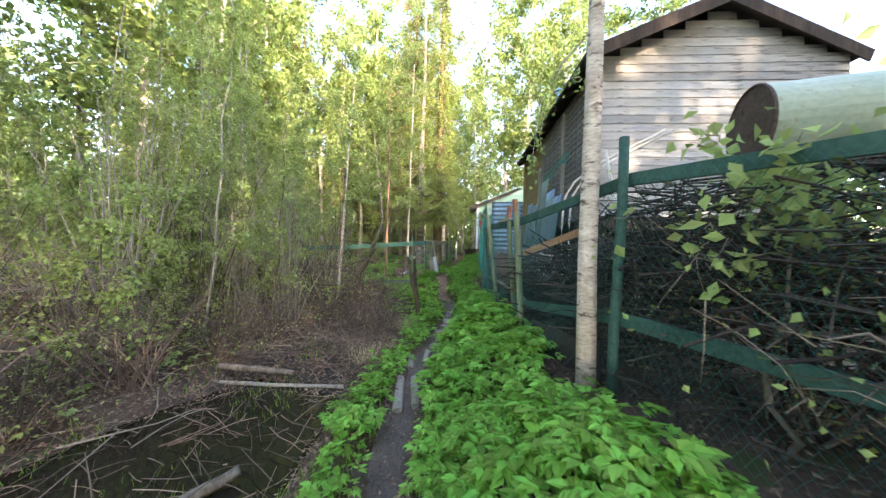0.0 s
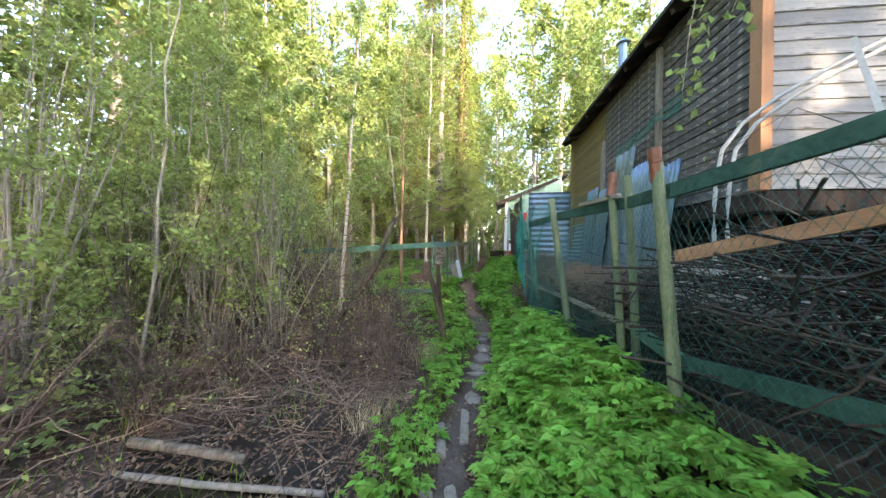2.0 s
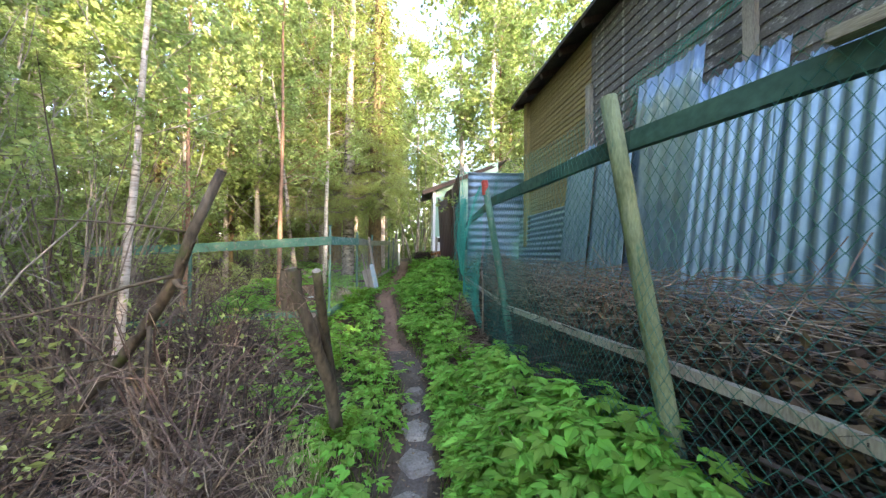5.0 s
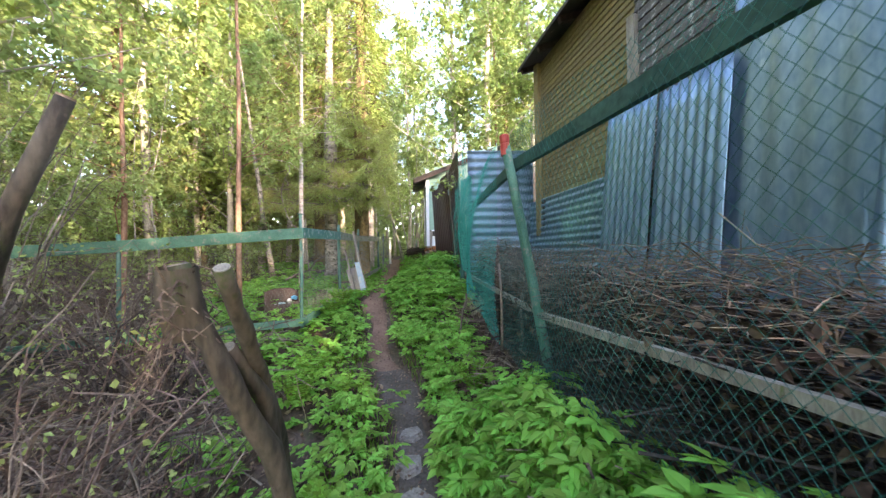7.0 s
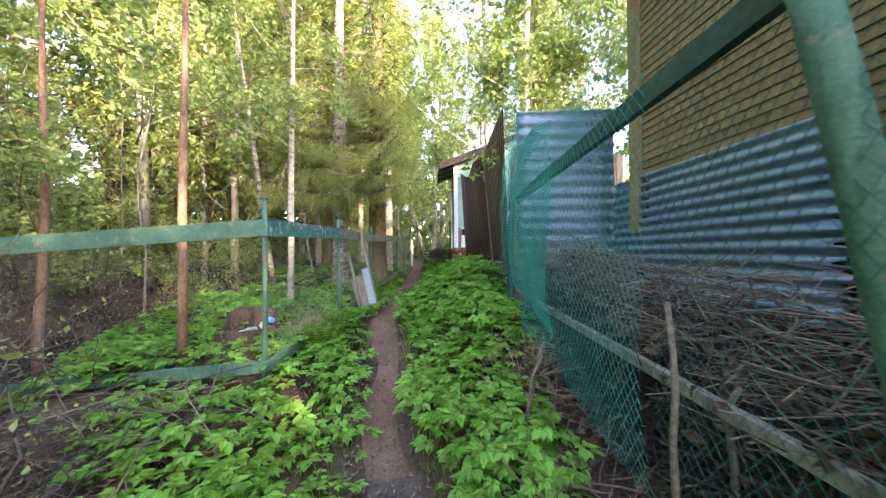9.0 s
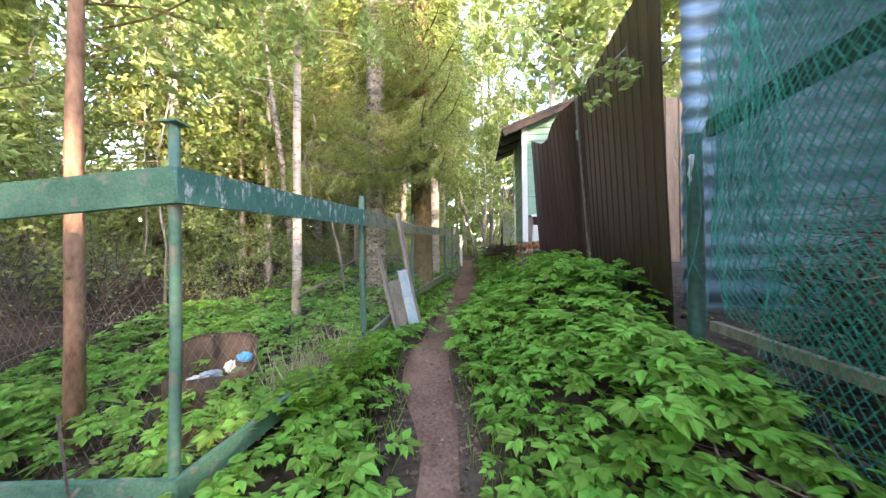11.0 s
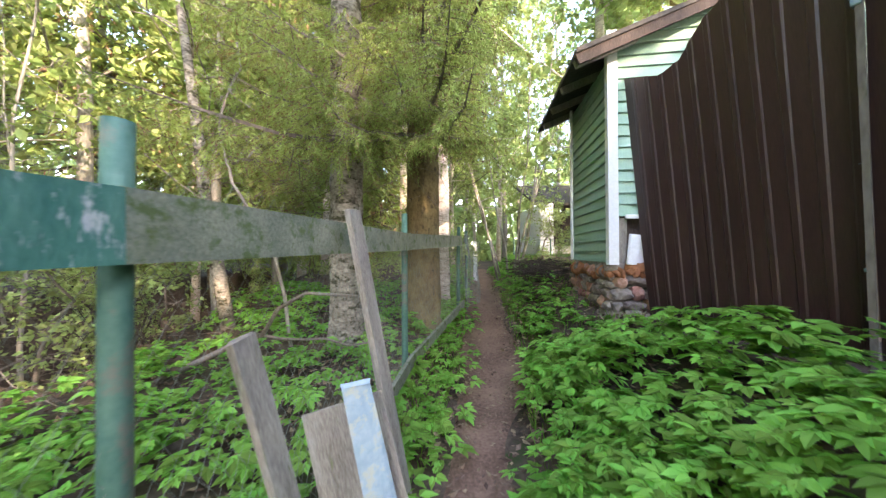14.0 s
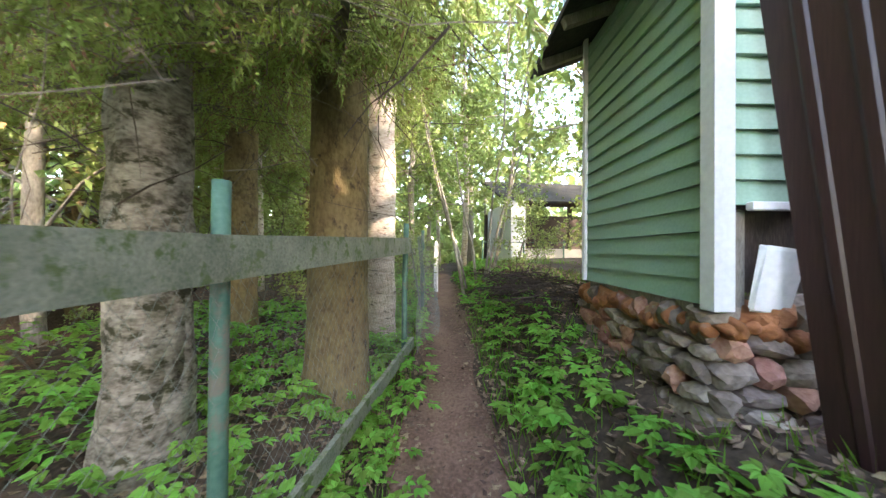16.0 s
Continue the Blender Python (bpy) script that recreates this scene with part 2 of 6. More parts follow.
# ---- mesh building ----
class Build:
    """Gathers vertices and faces, and links them as one mesh."""

    def __init__(self):
        self.v, self.f, self.n = [], [], 0

    def add(self, verts, faces):
        verts = np.asarray(verts, float).reshape(-1, 3)
        self.v.append(verts)
        self.f.extend((np.asarray(f) + self.n).tolist() for f in (faces if isinstance(faces, list) else [faces]))
        self.n += len(verts)
        return self

    def tube(self, pts, r0, r1=None, sides=6, cap=True):
        pts = np.asarray(pts, float)
        r1 = r0 if r1 is None else r1
        k = len(pts)
        tang = np.gradient(pts, axis=0)
        tang /= np.linalg.norm(tang, axis=1)[:, None] + 1e-9
        ref = np.array([0.0, 0, 1]) if abs(tang[:, 2]).mean() < 0.8 else np.array([1.0, 0, 0])
        a = np.cross(tang, ref)
        a /= np.linalg.norm(a, axis=1)[:, None] + 1e-9
        b = np.cross(tang, a)
        ang = np.arange(sides) * 2 * np.pi / sides
        rad = np.linspace(r0, r1, k) if np.isscalar(r1) else np.asarray(r1)
        ring = pts[:, None] + rad[:, None, None] * (np.cos(ang)[None, :, None] * a[:, None] + np.sin(ang)[None, :, None] * b[:, None])
        i, j = np.meshgrid(np.arange(k - 1), np.arange(sides), indexing="ij")
        j2 = (j + 1) % sides
        quads = np.stack([i * sides + j, i * sides + j2, (i + 1) * sides + j2, (i + 1) * sides + j], -1).reshape(-1, 4)
        self.add(ring.reshape(-1, 3), [quads])
        if cap:
            base = self.n - k * sides
            self.f.append([[base + s for s in range(sides)][::-1]])
            self.f.append([[base + (k - 1) * sides + s for s in range(sides)]])
        return self

    def box(self, size, m=None, bevel=0.0, wobble=0.0):
        """A box centred on m, with chamfered long edges."""
        sx, sy, sz = (s / 2 for s in size)
        c = min(bevel, sx * 0.6, sy * 0.6, sz * 0.6)
        if c <= 0:
            v = np.array([(x, y, z) for z in (-sz, sz) for x, y in ((-sx, -sy), (sx, -sy), (sx, sy), (-sx, sy))])
            f = [np.array([(0, 3, 2, 1), (4, 5, 6, 7), (0, 1, 5, 4), (1, 2, 6, 5), (2, 3, 7, 6), (3, 0, 4, 7)])]
        else:
            v, rings = [], ((-sz, c), (-sz + c, 0), (sz - c, 0), (sz, c))
            for z, d in rings:
                v += [(-sx + d, -sy + d, z), (sx - d, -sy + d, z), (sx - d, sy - d, z), (-sx + d, sy - d, z)]
            v = np.array(v)
            q = [(0, 3, 2, 1), (12, 13, 14, 15)]
            q += [(r * 4 + s, r * 4 + (s + 1) % 4, r * 4 + 4 + (s + 1) % 4, r * 4 + 4 + s) for r in range(3) for s in range(4)]
            f = [np.array(q)]
        if wobble:
            v = v + np.random.uniform(-wobble, wobble, v.shape)
        if m is not None:
            v = v @ np.array(m.to_3x3()).T + np.array(m.translation)
        return self.add(v, f)

    def leaves(self, at, way, side, length, width, fold=0.2):
        """Rhombic leaves from their stems at, along way, spread along side; all arrays."""
        way = way / (np.linalg.norm(way, axis=1)[:, None] + 1e-9)
        side = side - (side * way).sum(1)[:, None] * way
        side /= np.linalg.norm(side, axis=1)[:, None] + 1e-9
        up = np.cross(way, side)
        length, width = np.broadcast_to(length, len(at))[:, None], np.broadcast_to(width, len(at))[:, None]
        mid = at + way * length * 0.42
        v = np.stack([at, mid + side * width / 2 + up * width * fold, at + way * length, mid - side * width / 2 + up * width * fold], 1)
        b = np.arange(len(at))[:, None] * 4
        return self.add(v.reshape(-1, 3), [np.concatenate([b + (0, 1, 2), b + (0, 2, 3)])])

    def ovate(self, at, way, side, length, width, fold=0.16):
        """Broad pointed leaves, folded along the midrib; all arrays."""
        way = way / (np.linalg.norm(way, axis=1)[:, None] + 1e-9)
        side = side - (side * way).sum(1)[:, None] * way
        side /= np.linalg.norm(side, axis=1)[:, None] + 1e-9
        up = np.cross(way, side)
        length, width = np.broadcast_to(length, len(at))[:, None], np.broadcast_to(width, len(at))[:, None]
        one, two = at + way * length * 0.28, at + way * length * 0.62
        wing, narrow = side * width * 0.5, side * width * 0.36
        lift, droop = up * width * fold, up * length * 0.1
        v = np.stack([at, one + wing + lift, two + narrow + lift - droop * 0.4, at + way * length - droop, two - narrow + lift - droop * 0.4, one - wing + lift], 1)
        b = np.arange(len(at))[:, None] * 6
        return self.add(v.reshape(-1, 3), [np.concatenate([b + (0, 1, 2, 3), b + (0, 3, 4, 5)])])

    def mesh(self, name, material, smooth=False):
        me = bpy.data.meshes.new(name)
        me.from_pydata(np.concatenate(self.v).tolist(), [], [f for block in self.f for f in block])
        if smooth:
            me.polygons.foreach_set("use_smooth", [True] * len(me.polygons))
        me.materials.append(material)
        return me


def part(name, build, material, parent=None, label="", smooth=False, m=None):
    me = build if isinstance(build, bpy.types.Mesh) else build.mesh(name, material, smooth)
    ob = new(name, me)
    if parent:
        ob.parent = parent
    if m is not None:
        ob.matrix_local = m
    if label:
        tagged(ob, label)
    return ob


def thing(name, label, category, group="", at=(0, 0, 0), kind=""):
    ob = new(name)
    ob.empty_display_size = 0.1
    ob.location = at
    return tagged(ob, label, category, group, kind)


def rnd(lo, hi, n=None):
    return np.random.uniform(lo, hi, n)


def ball(n):
    d = np.random.normal(size=(n, 3))
    return d / np.linalg.norm(d, axis=1)[:, None]


def bent(a, b, k=5, wild=0.03):
    """A crooked line from a to b."""
    a, b = np.asarray(a, float), np.asarray(b, float)
    p = a + (b - a) * np.linspace(0, 1, k)[:, None]
    d = np.cumsum(np.random.normal(0, wild, (k, 3)), 0)
    d -= np.linspace(0, 1, k)[:, None] * d[-1]
    return p + d


def beam(a, b, w, t):
    """The pose of a board from a to b, and its length: z along it."""
    a, b = Vector(a), Vector(b)
    return Matrix.Translation((a + b) / 2) @ (b - a).to_track_quat("Z", "Y").to_matrix().to_4x4(), (b - a).length


# ---- ground ----
PATH_Y = [-30, 0, 4.75, 6.6, 8.0, 9.4, 11.9, 14.0, 16.0, 20, 40, 90]
PATH_Z = [0.0, 0.0, -0.04, -0.12, -0.02, 0.15, 0.55, 0.58, 0.82, 1.0, 1.3, 1.5]
PATH_X = [-0.6, -0.5, -0.28, 0.02, 0.32, 0.1, 0.05, 0.5, 0.72, 1.2, 3, 6]
DITCH_Y = [-30, 0, 3.5, 5.2, 6.6, 10, 14, 20, 40]
DITCH_X = [-2.6, -2.6, -2.3, -1.95, -2.6, -4.4, -4.5, -5.5, -7]


def smooth(a, b, x):
    t = np.clip((x - a) / (b - a), 0, 1)
    return t * t * (3 - 2 * t)


def ground_z(x, y):
    x, y = np.asarray(x, float), np.asarray(y, float)
    zp, xp, xd = np.interp(y, PATH_Y, PATH_Z), np.interp(y, PATH_Y, PATH_X), np.interp(y, DITCH_Y, DITCH_X)
    dx = x - xp
    fade = 1 - smooth(20, 26, y)
    right = (0.62 * smooth(0.2, 1.25, dx) + 0.12 * smooth(1.25, 3, dx)) * (1 - 0.25 * smooth(7.0, 9.0, y) * (1 - smooth(10, 12, y))) * fade
    low = smooth(-0.3, -1.1, dx) * (1 - smooth(6.5, 9.5, y))
    left = -0.22 * low + 0.12 * smooth(-0.4, -1.2, dx) * smooth(8.5, 10, y)
    z = zp + right + left
    w = 1.15 + 0.25 * np.sin(y * 0.8)
    dig = np.exp(-(((x - xd) / w) ** 4))
    floor = np.interp(y, [-30, 3.4, 4.8, 7.5, 10, 11.6, 16, 30], [-0.5, -0.46, -0.31, -0.1, -0.05, -0.44, -0.44, 0.2])
    z = z + (floor - z) * dig * 0.92
    far = smooth(0.9, 3.2, xd - x)
    z = z + (0.18 + 0.03 * y.clip(0, 30) - z) * far * 0.7
    ripple = 0.03 * np.sin(1.9 * x + 0.7 * y) * np.sin(1.3 * y - 0.6 * x) + 0.015 * np.sin(5.1 * x + 1.0) * np.sin(4.3 * y)
    ripple *= 0.25 + 0.75 * smooth(0.25, 0.6, abs(dx))
    track = -0.035 * np.exp(-((dx / 0.17) ** 2)) * fade
    return z + ripple + track


def sheet(name, xs, ys, material, keep=None):
    gx, gy = np.meshgrid(xs, ys)
    v = np.stack([gx, gy, ground_z(gx, gy)], -1).reshape(-1, 3)
    i, j = np.meshgrid(np.arange(len(ys) - 1), np.arange(len(xs) - 1), indexing="ij")
    k = len(xs)
    q = np.stack([i * k + j, i * k + j + 1, (i + 1) * k + j + 1, (i + 1) * k + j], -1).reshape(-1, 4)
    b = Build().add(v, [q])
    return part(name, b, material, smooth=True)


xs = np.concatenate([[-900, -300, -120, -60, -40], np.arange(-28, -8, 1.0), np.arange(-8, 4, 0.12), np.arange(4, 20, 1.0), [30, 60, 120, 300, 900]])
ys = np.concatenate([[-900, -300, -100, -50, -30], np.arange(-20, -2, 1.0), np.arange(-2, 18, 0.12), np.arange(18, 40, 1.0), [50, 80, 140, 300, 900]])
ground = tagged(sheet("ground", xs, ys, M["soil"]), "dark damp forest soil with moss and leaf litter", "ground", kind="structure")


def ribbon(name, material, y0, y1, half, lift, label):
    yy = np.arange(y0, y1, 0.12)
    xc = np.interp(yy, PATH_Y, PATH_X)
    cols = np.linspace(-1, 1, 9)
    wide = half * (1 + 0.18 * np.sin(yy * 2.3) + 0.12 * np.sin(yy * 5.1 + 1))
    wide = wide * (1 + 0.6 * smooth(10.5, 13.5, yy) + 0.5 * smooth(13.2, 14.6, yy))
    gx = xc[:, None] + cols[None] * wide[:, None] + 0.04 * np.sin(yy * 3.7)[:, None]
    gy = np.repeat(yy[:, None], len(cols), 1)
    gz = ground_z(gx, gy) + lift * (1 - abs(cols) ** 3)[None] - 0.012 * (abs(cols) > 0.99)
    k = len(cols)
    i, j = np.meshgrid(np.arange(len(yy) - 1), np.arange(k - 1), indexing="ij")
    q = np.stack([i * k + j, i * k + j + 1, (i + 1) * k + j + 1, (i + 1) * k + j], -1).reshape(-1, 4)
    return tagged(part(name, Build().add(np.stack([gx, gy, gz], -1), [q]), material, smooth=True), label, "path", kind="structure")


ribbon("footpath", M["wet_path"], -4, 9.3, 0.165, 0.014, "narrow dark muddy footpath between green herbs")
ribbon("footpath", M["path"], 9.18, 24, 0.165, 0.016, "narrow trodden footpath of brown earth between green herbs")
wb = Build().add([(-9, -12, 0), (-0.6, -12, 0), (-0.6, 30, 0), (-9, 30, 0)], [np.array([(0, 1, 2, 3)])])
water = part("water", wb, M["water"], m=pose(0, 0, -0.33))
tagged(water, "still black ditch water with floating leaves", "water", kind="structure")


# ---- house with weathered boards ----
def siding(parent, a, b, z0, z1, rise, material, top=None, name="board", thick=0.022, lap=0.012):
    """Lapped boards on a wall that runs from a to b (plan), outside on the right hand; top(s) gives the wall's height along it."""
    a, b = Vector((*a, 0)), Vector((*b, 0))
    run = b - a
    ang = math.degrees(math.atan2(run.y, run.x))
    length = run.length
    z, cache = z0, {}
    while z < z1 - 0.02:
        s0, s1 = 0.0, length
        if top:
            inside = [s for s in np.linspace(0, length, 80) if top(s / length) > z + rise * 0.5]
            if len(inside) < 2:
                break
            s0, s1 = inside[0], inside[-1]
        h = min(rise, z1 - z)
        key = (round(s1 - s0, 2), round(h, 3))
        if key not in cache:
            L = s1 - s0
            v = [(0, 0, 0), (L, 0, 0), (0, -thick, 0), (L, -thick, 0), (0, -thick + lap, h), (L, -thick + lap, h), (0, 0, h), (L, 0, h)]
            f = [np.array([(2, 3, 5, 4), (0, 1, 3, 2), (4, 5, 7, 6), (0, 2, 4, 6), (1, 7, 5, 3), (0, 6, 7, 1)])]
            cache[key] = Build().add(v, f).mesh(name, material)
        m = Matrix.Translation(a) @ pose(0, 0, z, 0, 0, ang) @ Matrix.Translation((s0, 0, 0))
        part(name, cache[key], material, parent, m=m @ pose(0, 0, 0, random.uniform(-0.4, 0.4), random.uniform(-0.12, 0.12), 0))
        z += rise


H0, H1 = (2.27, 4.77), (2.66, 9.92)  # the wall along the path
H2 = (5.7, 4.51)
HZ, HE = 2.2, 4.45
house = thing("house", "weathered wooden house with grey lapped boards and tar roof", "house")
wall = Build()
for a, b, hgt in ((H0, H1, HE), (H0, H2, HE), (H1, (6.05, 9.7), HE), (H2, (6.05, 9.7), HE)):
    a3, b3 = Vector((*a, 0)), Vector((*b, 0))
    ang = math.degrees(math.atan2(b3.y - a3.y, b3.x - a3.x))
    mid = (a3 + b3) / 2 + Vector((0.09, 0.07, 0))
    wall.box(((b3 - a3).length - 0.1, 0.1, hgt - HZ), pose(mid.x, mid.y, (HZ + hgt) / 2, 0, 0, ang))
part("wall", wall, M["dark_wood"], house)
cut = 0.63
HS = (H0[0] + (H1[0] - H0[0]) * cut, H0[1] + (H1[1] - H0[1]) * cut)
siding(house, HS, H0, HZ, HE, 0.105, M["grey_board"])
siding(house, H1, HS, HZ - 0.3, HE, 0.075, M["ochre_board"])
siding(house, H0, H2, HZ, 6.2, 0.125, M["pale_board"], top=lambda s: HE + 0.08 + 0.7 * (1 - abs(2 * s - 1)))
for x, y, z0, z1, mt, w in ((H0[0] - 0.02, H0[1] - 0.02, HZ - 0.02, HE + 0.1, "orange_wood", 0.1), (HS[0] - 0.04, HS[1], HZ - 0.4, 3.75, "old_wood", 0.08), (2.34, 6.2, HZ - 0.1, HE - 0.1, "old_wood", 0.07), (H1[0] - 0.03, H1[1] + 0.03, HZ - 0.5, HE, "ochre_board", 0.1)):
    part("trim_board", Build().box((w, w, z1 - z0), pose(x, y, (z0 + z1) / 2, 0, 0, 4), 0.008), M[mt], house)
part("sill_beam", Build().box((0.2, 5.2, 0.2), pose(2.56, 7.35, HZ - 0.1, 0, 0, -4.3), 0.02), M["dark_wood"], house)
part("sill_beam", Build().box((3.6, 0.2, 0.2), pose(4.1, 4.72, HZ - 0.1, 0, 0, -4.3), 0.02), M["dark_wood"], house)
for x, y in ((2.42, 4.9), (2.5, 6.4), (2.62, 8.1), (2.74, 9.7), (4.1, 4.75), (5.8, 4.65)):
    part("stilt", Build().tube([(x, y, 0.5), (x, y, HZ - 0.2)], 0.1, 0.09, 8), M["dark_wood"], house)
# unseen dark panels, added to keep the shaded gap underneath from showing sky
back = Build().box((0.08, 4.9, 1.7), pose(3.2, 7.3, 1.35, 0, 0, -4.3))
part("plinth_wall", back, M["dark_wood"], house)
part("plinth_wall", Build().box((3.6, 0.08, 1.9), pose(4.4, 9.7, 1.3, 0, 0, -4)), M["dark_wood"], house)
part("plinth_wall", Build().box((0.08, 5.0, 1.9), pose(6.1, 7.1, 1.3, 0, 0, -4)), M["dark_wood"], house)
ridge_z, rx0, rx1, rxm = 5.32, 1.98, 5.88, 3.9
roof = part("roof", Build().box((0.16, 5.75, 0.05), pose(rxm + 0.2, 7.3, ridge_z + 0.03, 0, 0, -4.3), 0.01), M["roofing"], house, "sagging dark tar-paper roof")
for xa, za, xb, zb in ((rx0, HE + 0.02, rxm, ridge_z), (rxm, ridge_z, rx1, HE + 0.1)):
    for k in range(10):
        y0, y1 = 4.42 + k * 0.575, 4.42 + (k + 1) * 0.575 + 0.02
        sh0, sh1 = (y0 - 4.77) * 0.0757, (y1 - 4.77) * 0.0757
        dz = random.uniform(0, 0.012)
        v = [(xa + sh0, y0, za + dz), (xb + sh0, y0, zb + dz), (xb + sh1, y1, zb + dz), (xa + sh1, y1, za + dz)]
        v += [(x, y, z - 0.05) for x, y, z in v]
        part("roofing_strip", Build().add(v, [np.array([(0, 1, 2, 3), (7, 6, 5, 4), (0, 4, 5, 1), (1, 5, 6, 2), (2, 6, 7, 3), (3, 7, 4, 0)])]), M["roofing"], roof)
for k in range(11):
    y = 4.5 + k * 0.56
    m, L = beam((2.02 + (y - 4.77) * 0.0757, y, HE - 0.05), (2.6 + (y - 4.77) * 0.0757, y, HE + 0.2), 0, 0)
    part("rafter", Build().box((0.06, 0.09, L), m, 0.006), M["dark_wood"], house)
for (xa, za), (xb, zb) in (((rx0, HE + 0.0), (rxm, ridge_z)), ((rxm, ridge_z), (rx1, HE + 0.08))):
    m, L = beam((xa, 4.4, za - 0.06), (xb, 4.4, zb - 0.06), 0, 0)
    part("verge_board", Build().box((0.025, 0.17, L), m, 0.004), M["dark_wood"], house)
part("floor", Build().box((3.5, 5.0, 0.06), pose(4.3, 7.3, HZ - 0.05, 0, 0, -4.3)), M["dark_wood"], house)
pipe = part("stove_pipe", Build().tube([(3.1, 8.6, 4.9), (3.1, 8.6, 6.0)], 0.08, 0.08, 12).tube([(3.1, 8.6, 6.02), (3.1, 8.6, 6.12)], 0.13, 0.04, 12), M["zinc"], house, "galvanised stove pipe")


# ---- corrugated sheets ----
def corrugated(name, width, height, pitch, depth, material, label, m, category="metal sheet", group="", ragged=0.0, top=None, along_z=True, round_wave=True, per=8, torn=0.0):
    """A corrugated sheet: width along x, height along z; the ribs run up (along_z) or across."""
    span, other = (width, height) if along_z else (height, width)
    n = max(int(span / pitch * per), 4)
    s = np.linspace(0, span, n)
    wave = np.sin(s / pitch * 2 * np.pi)
    wave = depth / 2 * (wave if round_wave else np.clip(wave * 2.2, -1, 1))
    rows = np.linspace(0, other, 9)
    b = Build()
    A, R = np.meshgrid(s, rows)
    W = np.repeat(wave[None], len(rows), 0) + 0.006 * np.sin(A * 3.1 + R * 2.2)
    X, Z = (A, R) if along_z else (R, A)
    if top is not None:
        Z = Z * np.interp(X / width, np.linspace(0, 1, len(top)), top)
    if ragged:
        edge = (R == rows[-1]) if along_z else (R == 0)
        jag = np.random.uniform(0, ragged, A.shape) * edge
        X, Z = (X, Z - jag) if along_z else (X + jag, Z)
    if torn:
        X = X - torn * (R / other) ** 6 * np.random.uniform(0, 1, (1, X.shape[1]))
    front = np.stack([X, W, Z], -1).reshape(-1, 3)
    k = len(s)
    i, j = np.meshgrid(np.arange(len(rows) - 1), np.arange(k - 1), indexing="ij")
    q = np.stack([i * k + j, i * k + j + 1, (i + 1) * k + j + 1, (i + 1) * k + j], -1).reshape(-1, 4)
    b.add(front, [q])
    ob = part(name, b, material, smooth=True, m=m)
    sol = ob.modifiers.new("thickness", "SOLIDIFY")
    sol.thickness = 0.003
    return tagged(ob, label, category, group)


def along(a, b, z0, lean=0.0):
    """The pose of an upright sheet whose x runs from a to b on the plan; lean: degrees by which its top falls back from the path."""
    ang = math.degrees(math.atan2(b[1] - a[1], b[0] - a[0]))
    return pose(a[0], a[1], z0, 0, 0, ang) @ pose(0, 0, 0, lean)


sheet_label = "blue-grey galvanised corrugated sheet leaning against the house"
corrugated("corrugated_sheet", 0.66, 1.75, 0.076, 0.026, M["zinc"], sheet_label, along((1.8, 5.95), (1.75, 5.33), 0.9, -8), group="leaning sheets", ragged=0.03)
corrugated("corrugated_sheet", 0.56, 1.95, 0.076, 0.026, M["zinc"], sheet_label, along((1.84, 6.42), (1.79, 5.9), 0.88, -8), group="leaning sheets", ragged=0.03)
corrugated("corrugated_sheet", 0.64, 2.3, 0.15, 0.012, M["zinc"], "tall flat-ribbed blue-grey metal sheet leaning on boards", along((1.95, 7.0), (1.88, 6.42), 0.85, -6), group="leaning sheets", ragged=0.05)
corrugated("corrugated_sheet", 0.56, 1.95, 0.076, 0.025, M["zinc"], sheet_label, along((2.0, 8.06), (1.94, 7.53), 0.85, -6), group="leaning sheets", ragged=0.05)
corrugated("corrugated_sheet", 0.55, 1.85, 0.076, 0.025, M["zinc"], sheet_label, along((1.97, 7.51), (1.9, 7.01), 0.85, -6), group="leaning sheets", ragged=0.04)
corrugated("corrugated_sheet", 1.98, 1.16, 0.09, 0.026, M["zinc_flat"], "corrugated sheet laid on its side with a torn end", along((2.6, 10.3), (2.44, 8.33), 1.12, -3), group="leaning sheets", along_z=False, ragged=0.0, torn=0.16)
corrugated("corrugated_sheet", 1.2, 2.2, 0.15, 0.025, M["zinc_flat"], "upright blue-grey sheet fence with sideways ribs", along((1.72, 10.85), (2.9, 10.6), 1.1), group="leaning sheets", along_z=False)

brown = "dark brown profiled steel fence sheet"


